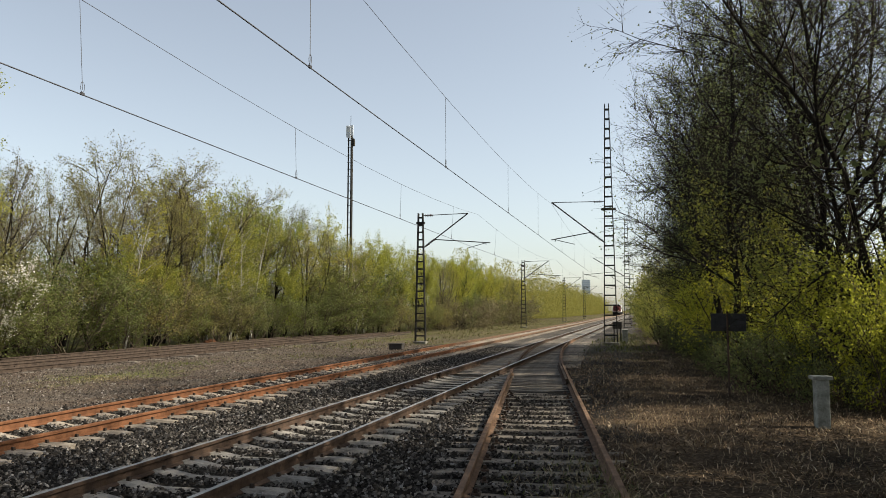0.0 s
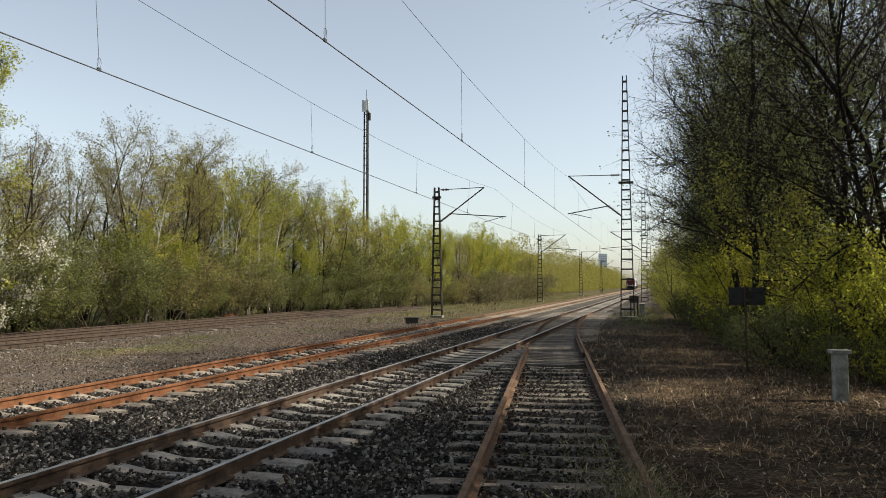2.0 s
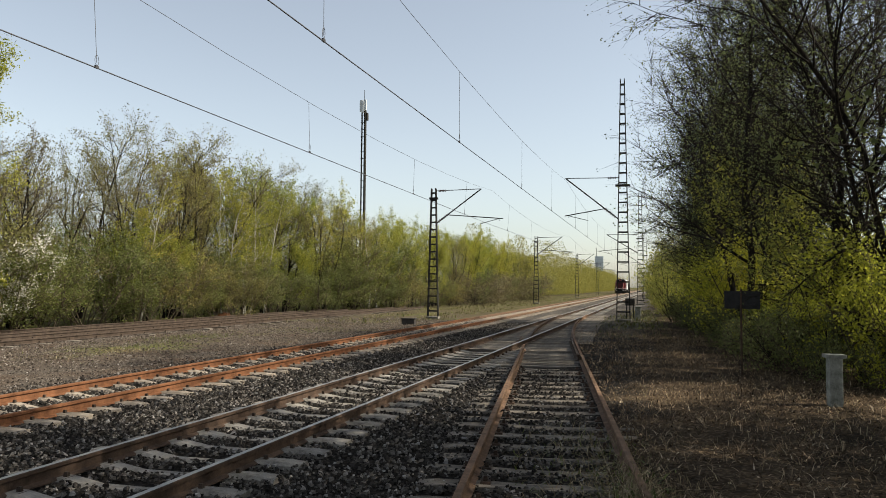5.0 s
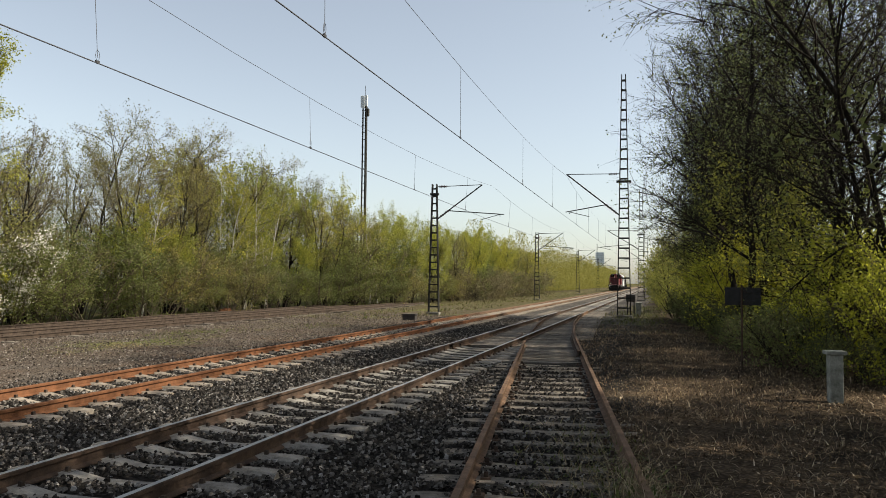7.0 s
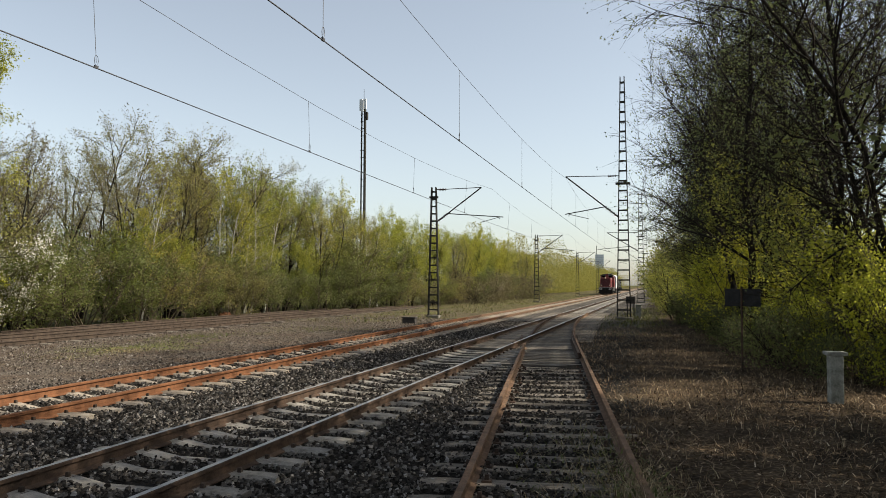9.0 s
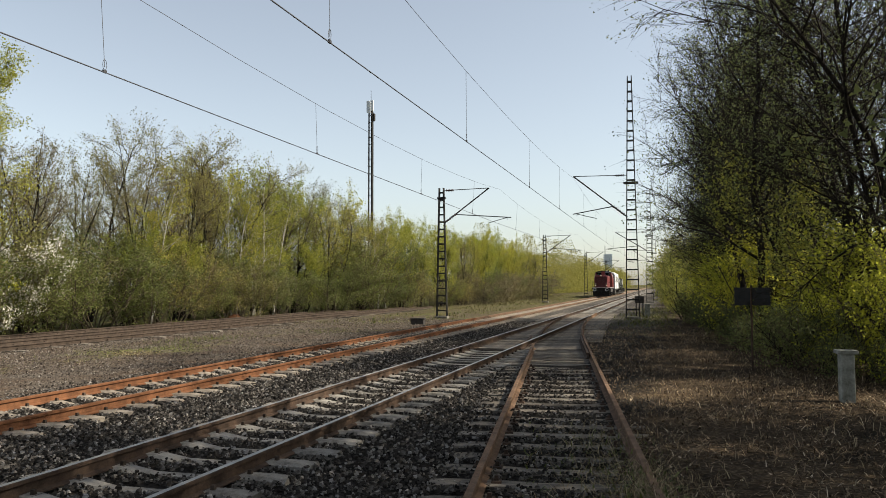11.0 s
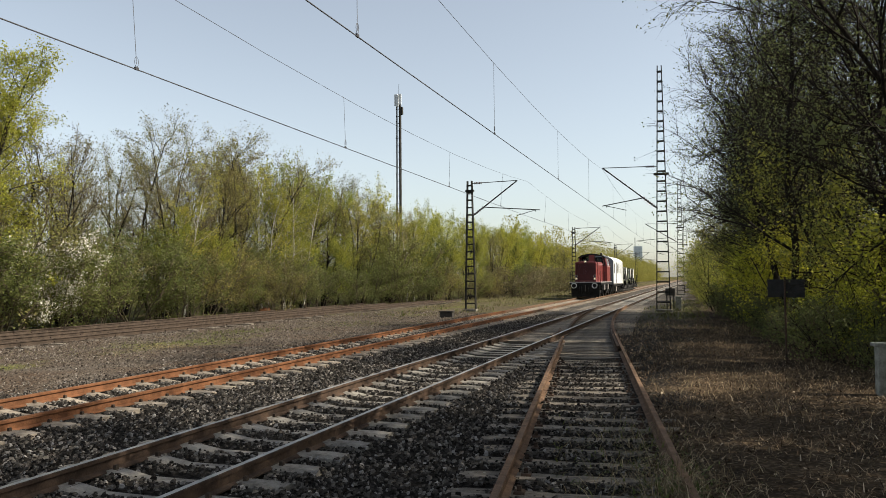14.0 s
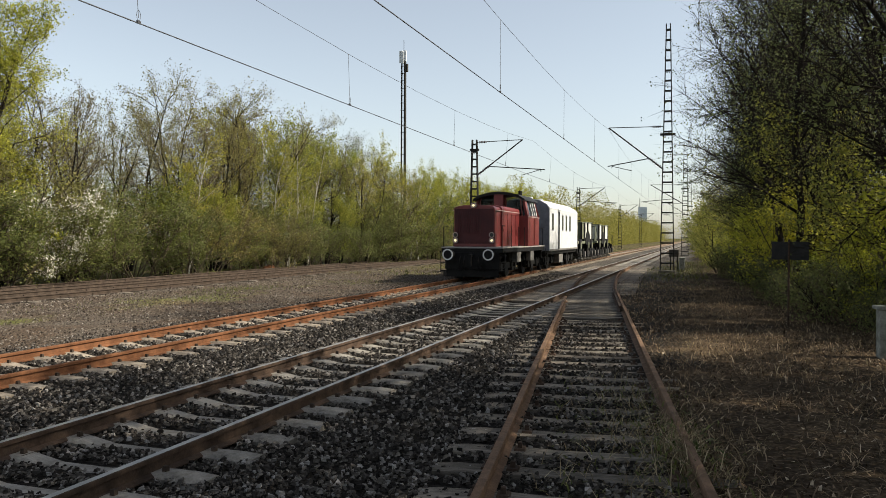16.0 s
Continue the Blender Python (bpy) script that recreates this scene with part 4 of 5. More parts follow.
# ---- the train ----
RED = worn("dark_red_paint", (0.12, 0.015, 0.015), (0.18, 0.024, 0.022), 2, 0.42, relief=0.05, spec=0.5)
# maroon: shade of the nose front put into paint; rear hood, fittings share it
RED_DARK = worn("maroon_shade_and_fittings", (0.05, 0.009, 0.011), (0.08, 0.014, 0.015), 2, 0.55, relief=0.05)
BLACK = worn("black_running_gear", (0.004, 0.004, 0.004), (0.014, 0.013, 0.012), 5, 0.7, relief=0.2, spec=0.2)
ROOF_BLACK = worn("sooty_black_roof", (0.006, 0.006, 0.006), (0.016, 0.015, 0.014), 3, 0.6, spec=0.2)
STRIPE = plain("pale_grey_stripe", (0.36, 0.33, 0.31), 0.6)
UNDER_GREY = worn("dusty_grey_frame", (0.09, 0.085, 0.078), (0.2, 0.19, 0.175), 5, 0.8)
WHITE = worn("white_coach_paint", (0.50, 0.51, 0.51), (0.63, 0.63, 0.62), 2, 0.5, relief=0.04, spec=0.5)
# grey carries the shade on the white coach's ends; window frames share it
END_GREY = worn("dark_grey_shade_and_frames", (0.15, 0.16, 0.175), (0.23, 0.24, 0.26), 3, 0.6)
ROOF_GREY = worn("light_grey_roof", (0.48, 0.49, 0.48), (0.62, 0.62, 0.6), 2, 0.6)
PANE = plain("dark_window_glass", (0.03, 0.035, 0.04), 0.08, 0.0, 0.0, 0.6)
CAB_GLASS, cnt, cbs, cco = material("clear_cab_glass")
cbs.inputs["Base Color"].default_value = (0.22, 0.25, 0.26, 1)
cbs.inputs["Roughness"].default_value, cbs.inputs["Transmission Weight"].default_value, cbs.inputs["IOR"].default_value = 0.03, 1.0, 1.2
TRIM = plain("pale_pinkish_trim", (0.36, 0.27, 0.25), 0.5)
LIGHT_ON = plain("lit_headlamp", (1.0, 0.8, 0.48), 0.3, emit=0.5)
BUFFER_PALE = plain("pale_buffer_ring", (0.62, 0.62, 0.6), 0.5)
OLIVE = worn("olive_machine_paint", (0.09, 0.10, 0.06), (0.17, 0.18, 0.12), 3, 0.65)
PALE_PANEL = worn("pale_dusty_panel", (0.42, 0.43, 0.38), (0.58, 0.58, 0.53), 3, 0.7)


def ring(bm, c, r0, r1, depth, n=20):
    """A flat ring facing -y."""
    x, y, z = c
    vs = []
    for yy in (y - depth, y):
        for r in (r0, r1):
            vs.append([bm.verts.new((x + r * math.cos(2 * math.pi * i / n), yy, z + r * math.sin(2 * math.pi * i / n))) for i in range(n)])
    a0, a1, b0, b1 = vs
    for i in range(n):
        j = (i + 1) % n
        bm.faces.new((a0[i], a0[j], a1[j], a1[i]))
        bm.faces.new((a1[i], a1[j], b1[j], b1[i]))
        bm.faces.new((a0[j], a0[i], b0[i], b0[j]))
    return bm


wheelsets = []


def wheelset(parent, y, r=0.47):
    w = new("wheelset")
    w.parent = parent
    w.matrix_basis = pose(0, y, RT + r)
    w.empty_display_size = 0.2
    for s in (-1, 1):
        bm = bmesh.new()
        bar(bm, (s * 0.70, 0, 0), (s * 0.83, 0, 0), r, 24)
        bar(bm, (s * 0.68, 0, 0), (s * 0.70, 0, 0), r + 0.028, 24)
        bar(bm, (s * 0.83, 0, 0), (s * 0.87, 0, 0), r * 0.35, 12)
        part("wheel", bm, BLACK, w)
    bm = bmesh.new()
    bar(bm, (-0.68, 0, 0), (0.68, 0, 0), 0.08, 10)
    part("axle", bm, BLACK, w)
    wheelsets.append((w, y, r))


def bogie(parent, y, half, r=0.47):
    bm = bmesh.new()
    for s in (-1, 1):
        box(bm, s * 1.0 - 0.06, s * 1.0 + 0.06, y - half - 0.45, y + half + 0.45, 0.62, 0.86, 0.03)
        for yy in (y - half, y + half):
            box(bm, s * 1.0 - 0.11, s * 1.0 + 0.11, yy - 0.16, yy + 0.16, 0.5, 0.85, 0.03)
            bar(bm, (s * 1.08, yy - 0.3, 0.66), (s * 1.08, yy - 0.3, 0.95), 0.08, 10)
            bar(bm, (s * 1.08, yy + 0.3, 0.66), (s * 1.08, yy + 0.3, 0.95), 0.08, 10)
        box(bm, s * 1.03 - 0.04, s * 1.03 + 0.04, y - 0.25, y + 0.25, 0.45, 0.8, 0.02)
    box(bm, -1.0, 1.0, y - 0.3, y + 0.3, 0.6, 0.9, 0.03)
    part("bogie_frame", bm, BLACK, parent)
    for yy in (y - half, y + half):
        wheelset(parent, yy, r)


def buffers(parent, y, s, pale=True):
    """Two buffers whose faces stand at y; s is -1 at the front and 1 at the rear."""
    for x in (-0.875, 0.875):
        bm = bmesh.new()
        bar(bm, (x, y - s * 0.62, 1.25), (x, y - s * 0.12, 1.25), 0.1, 12)
        bar(bm, (x, y - s * 0.62, 1.25), (x, y - s * 0.3, 1.25), 0.14, 12)
        bar(bm, (x, y - s * 0.06, 1.25), (x, y, 1.25), 0.23, 20)
        b = part("buffer", bm, BLACK, parent)
        if pale and s < 0:
            part("rim", ring(bmesh.new(), (x, y - 0.002, 1.25), 0.18, 0.235, 0.02), BUFFER_PALE, b, "pale painted buffer rim")


def locomotive():
    L = 10.1
    o = thing("diesel_locomotive", pose(XL, 40, 0), "dark red hood-type diesel locomotive with a black roof and lit headlamps", "locomotive")
    bm = bmesh.new()
    box(bm, -1.35, 1.35, 0.62, L - 0.62, 1.32, 1.5, 0.02)
    box(bm, -1.2, 1.2, 0.62, 0.8, 0.62, 1.32, 0.02)
    box(bm, -1.2, 1.2, L - 0.8, L - 0.62, 0.9, 1.32, 0.02)
    box(bm, -0.55, 0.55, 0.8, L - 0.8, 0.95, 1.32, 0.02)
    part("frame", bm, BLACK, o)
    bm = bmesh.new()
    box(bm, -1.36, 1.36, 0.6, L - 0.6, 1.505, 1.565, 0.008)
    part("running_board", bm, STRIPE, o, "pale grey running board edge")
    # long hood
    def hood_profile(w, z0, z1):
        return [(-w, z0), (w, z0), (w, z1 - 0.16), (w - 0.06, z1 - 0.07), (w - 0.4, z1), (-w + 0.4, z1), (-w + 0.06, z1 - 0.07), (-w, z1 - 0.16)]
    part("nose", prism_bm(hood_profile(0.9, 1.57, 3.34), 0.95, 1.95, 0.015), RED, o)
    part("hood", prism_bm(hood_profile(0.96, 1.57, 3.38), 1.95, 5.3, 0.015), RED, o)
    part("rear_hood", prism_bm(hood_profile(1.0, 1.57, 2.85), 7.9, L - 0.85, 0.02), RED_DARK, o)
    bm = bmesh.new()
    # front face darker than the sides, its shade put into the red
    box(bm, -0.86, 0.86, 0.93, 0.95, 1.7, 3.18)
    part("grille", bm, RED_DARK, o)
    for k in range(11):
        bm = bmesh.new()
        x = -0.72 + k * 0.1
        box(bm, x - 0.018, x + 0.018, 0.908, 0.93, 2.15, 3.05)
        part("slat", bm, RED_DARK, o)
    bm = bmesh.new()
    box(bm, -0.9, 0.9, 0.925, 0.95, 1.6, 1.68)
    part("nose_trim", bm, RED, o)
    bm = bmesh.new()
    box(bm, -0.9, 0.9, 0.90, 0.95, 3.18, 3.22)
    part("nose_trim", bm, RED, o)
    # side doors of the hood
    for s in (-1, 1):
        for y in (2.1, 2.9, 3.7, 4.5):
            bm = bmesh.new()
            box(bm, s * 0.96 - 0.012, s * 0.96 + 0.012, y, y + 0.7, 1.68, 3.0, 0.006)
            d = part("hood_door", bm, RED, o)
            bm = bmesh.new()
            box(bm, s * 0.975 - 0.012, s * 0.975 + 0.012, y + 0.05, y + 0.075, 2.22, 2.32)
            part("handle", bm, RED_DARK, d)
        for y0, y1, x, z in ((0.97, 5.3, 0.955, 3.1), (5.3, 7.9, 1.38, 2.93)):
            bm = bmesh.new()
            box(bm, s * x - 0.016, s * x + 0.016, y0, y1, z, z + 0.035)
            part("trim", bm, TRIM, o, "thin pale trim line")
    # cab
    part("cab", prism_bm([(-1.38, 1.57), (1.38, 1.57), (1.38, 3.0), (-1.38, 3.0)], 5.3, 7.9, 0.02), RED, o)
    for x, y in ((-1.3, 5.42), (1.3, 5.42), (-1.3, 7.78), (1.3, 7.78)):
        bm = bmesh.new()
        angle_bar(bm, (x * 1.03, y, 2.95), (x * 0.86, y + (0.1 if y < 6 else -0.1), 3.8), 0.15, 0.13)
        part("cab_pillar", bm, RED, o)
    bm = bmesh.new()
    box(bm, -0.24, 0.24, 5.05, 5.5, 3.3, 4.12, 0.04)
    part("exhaust_stack", bm, RED, o, "red exhaust casing before the cab")
    for a, b in (((-1.1, 5.44, 2.98), (1.1, 5.5, 3.85)), ((-1.1, 7.7, 2.98), (1.1, 7.76, 3.85))):
        bm = bmesh.new()
        box(bm, a[0], b[0], a[1], b[1], a[2], b[2])
        part("window", bm, CAB_GLASS, o, "cab windscreen")
        for x in (-1.08, -0.27, 0.27, 1.08):
            bm = bmesh.new()
            angle_bar(bm, (x, a[1] - 0.02, 2.98), (x * (0.9 if abs(x) > 1 else 1), a[1] - 0.02, 3.86), 0.06, 0.05)
            part("window_frame", bm, RED, o)
    for s in (-1, 1):
        bm = bmesh.new()
        v4 = [bm.verts.new((s * xx, yy, zz)) for xx, zz in ((1.31, 2.99), (1.25, 2.99), (1.07, 3.82), (1.13, 3.82)) for yy in (5.5, 7.7)]
        for q in ((0, 1, 3, 2), (2, 3, 5, 4), (4, 5, 7, 6), (6, 7, 1, 0), (0, 2, 4, 6), (1, 7, 5, 3)):
            bm.faces.new([v4[i] for i in q])
        bmesh.ops.recalc_face_normals(bm, faces=bm.faces)
        part("window", bm, CAB_GLASS, o, "cab side window")
        for y in (6.5, 7.0, 7.5):
            bm = bmesh.new()
            angle_bar(bm, (s * 1.32, y, 2.98), (s * 1.13, y, 3.8), 0.09, 0.09)
            part("window_frame", bm, BUFFER_PALE, o, "pale window frame")
        bm = bmesh.new()
        box(bm, s * 1.385 - 0.012, s * 1.385 + 0.012, 6.75, 7.4, 1.62, 2.9, 0.006)
        part("cab_door", bm, RED, o)
    roof = [(-1.28, 3.72), (-1.2, 3.72), (-0.85, 3.9), (-0.42, 3.99), (0, 4.02), (0.42, 3.99), (0.85, 3.9), (1.2, 3.72), (1.28, 3.72), (1.26, 3.79), (0.92, 4.0), (0.46, 4.11), (0, 4.15), (-0.46, 4.11), (-0.92, 4.0), (-1.26, 3.79)]
    part("cab_roof", prism_bm(roof, 5.0, 8.05), ROOF_BLACK, o, "sooty black curved roof")
    bm = bmesh.new()
    bar(bm, (0.7, 6.6, 4.05), (0.7, 6.6, 4.25), 0.1)
    part("horn", bm, BLACK, o)
    # lamps
    for x, z, on in ((-0.8, 1.84, 1), (0.8, 1.84, 1), (-0.8, 2.07, 0), (0.8, 2.07, 0), (0.0, 3.32, 1)):
        bm = bmesh.new()
        bar(bm, (x, 0.82, z), (x, 0.98, z), 0.115, 16)
        h = part("headlamp", bm, BLACK, o)
        part("rim", ring(bmesh.new(), (x, 0.818, z), 0.085, 0.118, 0.02), TRIM, h, "dull pinkish lamp rim")
        bm = bmesh.new()
        bar(bm, (x, 0.805, z), (x, 0.82, z), 0.058, 16)
        part("lens", bm, LIGHT_ON if on else PANE, h, "glowing lamp lens" if on else "unlit lamp lens")
    # handrails and steps at the ends
    for x in (-1.28, 1.28):
        for y in (0.7, L - 0.7):
            bm = bmesh.new()
            bar(bm, (x, y, 1.5), (x, y, 2.45), 0.022)
            bar(bm, (x, y, 2.45), (x, y + (0.5 if y < 2 else -0.5), 2.45), 0.022)
            part("handrail", bm, BLACK, o)
            bm = bmesh.new()
            for z in (0.55, 0.9, 1.2):
                box(bm, x - 0.14, x + 0.14, y - 0.05, y + 0.3, z - 0.02, z + 0.02)
            bar(bm, (x - 0.13, y, 0.5), (x - 0.13, y, 1.4), 0.02)
            bar(bm, (x + 0.13, y, 0.5), (x + 0.13, y, 1.4), 0.02)
            part("steps", bm, BLACK, o)
    for x in (-1.36, 1.36):
        for y in (2.2, 3.6, 4.8):
            bm = bmesh.new()
            bar(bm, (x * 0.97, y, 1.5), (x * 0.97, y, 2.45), 0.016)
            part("handrail", bm, BLACK, o)
    bm = bmesh.new()
    box(bm, -0.7, 0.7, 4.2, 5.9, 0.55, 1.3, 0.06)
    part("fuel_tank", bm, BLACK, o)
    for s in (-1, 1):
        for y in (3.3, 6.2):
            bm = bmesh.new()
            box(bm, s * 1.2 - 0.12, s * 1.2 + 0.12, y, y + 0.8, 0.85, 1.32, 0.03)
            part("side_box", bm, UNDER_GREY, o, "dusty grey equipment box")
    bm = bmesh.new()
    bar(bm, (0, 0.3, 1.2), (0, 0.65, 1.2), 0.07)
    box(bm, -0.06, 0.06, 0.25, 0.4, 0.75, 1.25, 0.02)
    part("coupling", bm, BLACK, o)
    for x in (-0.5, -0.32, 0.32, 0.5):
        bm = bmesh.new()
        cable(bm, [(x, 0.62 - 0.22 * math.sin(k * 0.45), 1.18 - k * 0.09) for k in range(8)], 0.025, 6)
        part("brake_hose", bm, BLACK, o)
    for s in (-1, 1):
        bm = bmesh.new()
        box(bm, s * 0.62 - 0.2, s * 0.62 + 0.2, 0.9, 0.925, 1.75, 1.79)
        part("lamp_bracket", bm, RED_DARK, o)
    bm = bmesh.new()
    box(bm, -0.98, 0.98, L - 0.86, L - 0.84, 2.1, 2.5)
    part("rear_panel", bm, RED, o)
    bm = bmesh.new()
    box(bm, -1.15, 1.15, 0.68, 0.74, 0.3, 0.7, 0.01)
    part("rail_guard", bm, BLACK, o)
    buffers(o, 0.0, -1)
    buffers(o, L, 1)
    bogie(o, 2.35, 1.0)
    bogie(o, L - 2.35, 1.0)
    return o, L


def coach(L=10.7):
    o = thing("railway_coach", pose(XL, 52, 0), "short white coach with an end wall greyed for shade and narrow dark windows", "coach")
    w, z0, ze, zt = 1.42, 1.25, 3.55, 4.12
    prof = [(-w, z0), (w, z0), (w, ze), (w - 0.14, ze + 0.22), (w * 0.6, zt - 0.1), (0, zt), (-w * 0.6, zt - 0.1), (-w + 0.14, ze + 0.22), (-w, ze)]
    inner = [(x * 0.985, z if z < ze else z - 0.02) for x, z in prof]
    part("body", prism_bm([(-w, z0), (w, z0), (w, ze), (-w, ze)], 0.5, L - 0.5), WHITE, o)
    part("roof", prism_bm([(w + 0.02, ze)] + prof[3:8] + [(-w - 0.02, ze)], 0.46, L - 0.46), ROOF_GREY, o, "light grey curved roof")
    for y0, y1 in ((0.4, 0.5), (L - 0.5, L - 0.4)):
        part("end_wall", prism_bm(inner, y0, y1), END_GREY, o, "dark grey end wall, shade put into its colour")
    for s in (-1, 1):
        for y, ww in ((1.1, 0.45), (4.3, 0.4), (5.6, 0.42), (6.9, 0.45)):
            bm = bmesh.new()
            box(bm, s * w - 0.012, s * w + 0.012, y - 0.06, y + ww + 0.06, 2.34, 3.32)
            fr = part("window", bm, END_GREY, o)
            bm = bmesh.new()
            box(bm, s * w - 0.02, s * w + 0.02, y, y + ww, 2.4, 3.26)
            part("pane", bm, PANE, fr)
        # raised slab in black stands in for the shade of a door recess
        bm = bmesh.new()
        box(bm, s * w - 0.015, s * w + 0.015, 3.15, 3.5, 1.3, 3.45, 0.008)
        part("door", bm, BLACK, o, "dark door, recess shade put into its black")
        bm = bmesh.new()
        box(bm, s * w - 0.01, s * w + 0.018, 0.5, L - 0.5, 1.24, 1.34)
        part("sill", bm, UNDER_GREY, o)
    bm = bmesh.new()
    box(bm, -1.3, 1.3, 0.4, L - 0.4, 1.05, 1.25, 0.02)
    box(bm, -0.9, 0.9, 3.8, 6.2, 0.55, 1.05, 0.05)
    part("underframe", bm, BLACK, o)
    for x, y in ((-1.1, 4.0), (1.1, 4.4)):
        bm = bmesh.new()
        box(bm, x - 0.15, x + 0.15, y, y + 1.2, 0.5, 1.0, 0.03)
        part("battery_box", bm, UNDER_GREY, o, "dusty grey battery box")
    for y in (2.0, 5.0, 8.0):
        bm = bmesh.new()
        bar(bm, (0, y, zt - 0.04), (0, y, zt + 0.14), 0.16, 12)
        part("roof_vent", bm, ROOF_GREY, o)
    buffers(o, 0.0, -1, False)
    buffers(o, L, 1, False)
    bogie(o, 1.9, 0.9)
    bogie(o, L - 1.9, 0.9)
    return o, L


DECK = 0.92


def flat_wagon(L=22.6):
    o = thing("low_floor_wagon", pose(XL, 62, 0), "long black low-floor wagon on many small wheels", "wagon")
    bm = bmesh.new()
    box(bm, -1.3, 1.3, 0.6, L - 0.6, 0.74, DECK, 0.02)
    for s in (-0.5, 0.5):
        box(bm, s - 0.08, s + 0.08, 0.6, L - 0.6, 0.5, 0.74, 0.01)
    part("deck", bm, BLACK, o)
    for s in (-1, 1):
        for k in range(24):
            y = 0.9 + k * (L - 1.8) / 23
            bm = bmesh.new()
            box(bm, s * 1.33 - 0.05, s * 1.33 + 0.05, y - 0.1, y + 0.1, 0.62, 1.02, 0.01)
            part("stake_pocket", bm, UNDER_GREY if k % 2 else BLACK, o)
            if k % 2 == 0:
                bm = bmesh.new()
                box(bm, s * 1.3 - 0.03, s * 1.3 + 0.03, y + 0.15, y + 0.55, DECK, DECK + 0.28, 0.01)
                part("side_guard", bm, BLACK, o)
    for k in range(14):
        y = 1.1 + k * (L - 2.2) / 13
        bm = bmesh.new()
        for s in (-1, 1):
            bar(bm, (s * 0.70, y, RT + 0.2), (s * 0.83, y, RT + 0.2), 0.2, 16)
            bar(bm, (s * 0.83, y, RT + 0.2), (s * 1.1, y, RT + 0.2), 0.1, 10)
        bar(bm, (-0.7, y, RT + 0.2), (0.7, y, RT + 0.2), 0.06, 8)
        part("small_wheelset", bm, UNDER_GREY, o)
    for y in (0.6, L - 0.6):
        bm = bmesh.new()
        box(bm, -1.25, 1.25, y - 0.12, y + 0.12, 0.85, 1.38, 0.02)
        part("head_beam", bm, BLACK, o)
        for s in (-1.25, 1.25):
            bm = bmesh.new()
            box(bm, s - 0.04, s + 0.04, y - 0.04, y + 0.04, 1.38, 2.2)
            part("end_post", bm, BLACK, o)
    buffers(o, 0.0, -1, False)
    buffers(o, L, 1, False)
    return o, L


def machine(label, n, boxes, hump):
    """A wheeled trailer with pale box panels between dark frames, and a rounded guard over its wheels."""
    o = thing("trailer", pose(XL, 62, DECK), label, "trailer", "loads on the wagon")
    Lm = 8.2
    bm = bmesh.new()
    box(bm, -1.1, 1.1, 0.3, Lm, 0.62, 0.8, 0.02)
    part("chassis", bm, OLIVE, o)
    for y, w, z, mt in boxes:
        bm = bmesh.new()
        box(bm, -1.1, 1.1, y, y + w, 0.95, z, 0.05)
        b = part("box_panel", bm, mt, o)
        for yy in (y, y + w):
            for s in (-1.12, 1.12):
                bm = bmesh.new()
                box(bm, s - 0.05, s + 0.05, yy - 0.07, yy + 0.07, 0.8, z + 0.06)
                part("post", bm, BLACK, b)
        bm = bmesh.new()
        box(bm, -1.16, 1.16, y - 0.08, y + w + 0.08, z, z + 0.07, 0.01)
        part("top_frame", bm, OLIVE, b)
    # rounded guard
    prof = [(hump + 1.15 * math.cos(a), 0.55 + 1.0 * math.sin(a)) for a in [math.pi * i / 12 for i in range(13)]]
    vs = [(s * x0, y, z) for s in (1, -1) for x0 in (1.17,) for y, z in prof]
    bm = bmesh.new()
    v = [bm.verts.new(p) for p in vs]
    nn = len(prof)
    for i in range(nn - 1):
        bm.faces.new((v[i], v[i + 1], v[nn + i + 1], v[nn + i]))
    bm.faces.new(v[:nn])
    bm.faces.new(v[nn:][::-1])
    part("wheel_guard", bm, BLACK, o, "black rounded wheel guard")
    for y in (1.4, hump, Lm - 1.1):
        for s in (-1, 1):
            bm = bmesh.new()
            bar(bm, (s * 0.8, y, 0.48), (s * 1.19, y, 0.48), 0.48, 20)
            wh = part("wheel", bm, BLACK, o)
            bm = bmesh.new()
            bar(bm, (s * 1.18, y, 0.48), (s * 1.22, y, 0.48), 0.24, 14)
            part("rim", bm, OLIVE, wh)
    for y in (0.35, 1.0):
        bm = bmesh.new()
        for s in (-0.9, 0.9):
            bar(bm, (s, y, 0.75), (s, y + 0.5, 2.0), 0.05)
        bar(bm, (-0.9, y + 0.5, 2.0), (0.9, y + 0.5, 2.0), 0.05)
        part("support_frame", bm, OLIVE, o)
    return o


loco, len_loco = locomotive()
car, len_car = coach()
wagon, len_wagon = flat_wagon()
load_a = machine("olive trailer with pale box panels and a black wheel guard", 0, [(2.0, 1.3, 2.1, OLIVE), (3.6, 1.3, 2.15, PALE_PANEL), (5.2, 2.2, 2.15, PALE_PANEL)], 5.2)
load_b = machine("olive trailer with two pale box panels", 1, [(1.4, 1.8, 2.1, PALE_PANEL), (3.5, 1.5, 2.05, OLIVE), (5.3, 2.4, 2.1, PALE_PANEL)], 4.4)


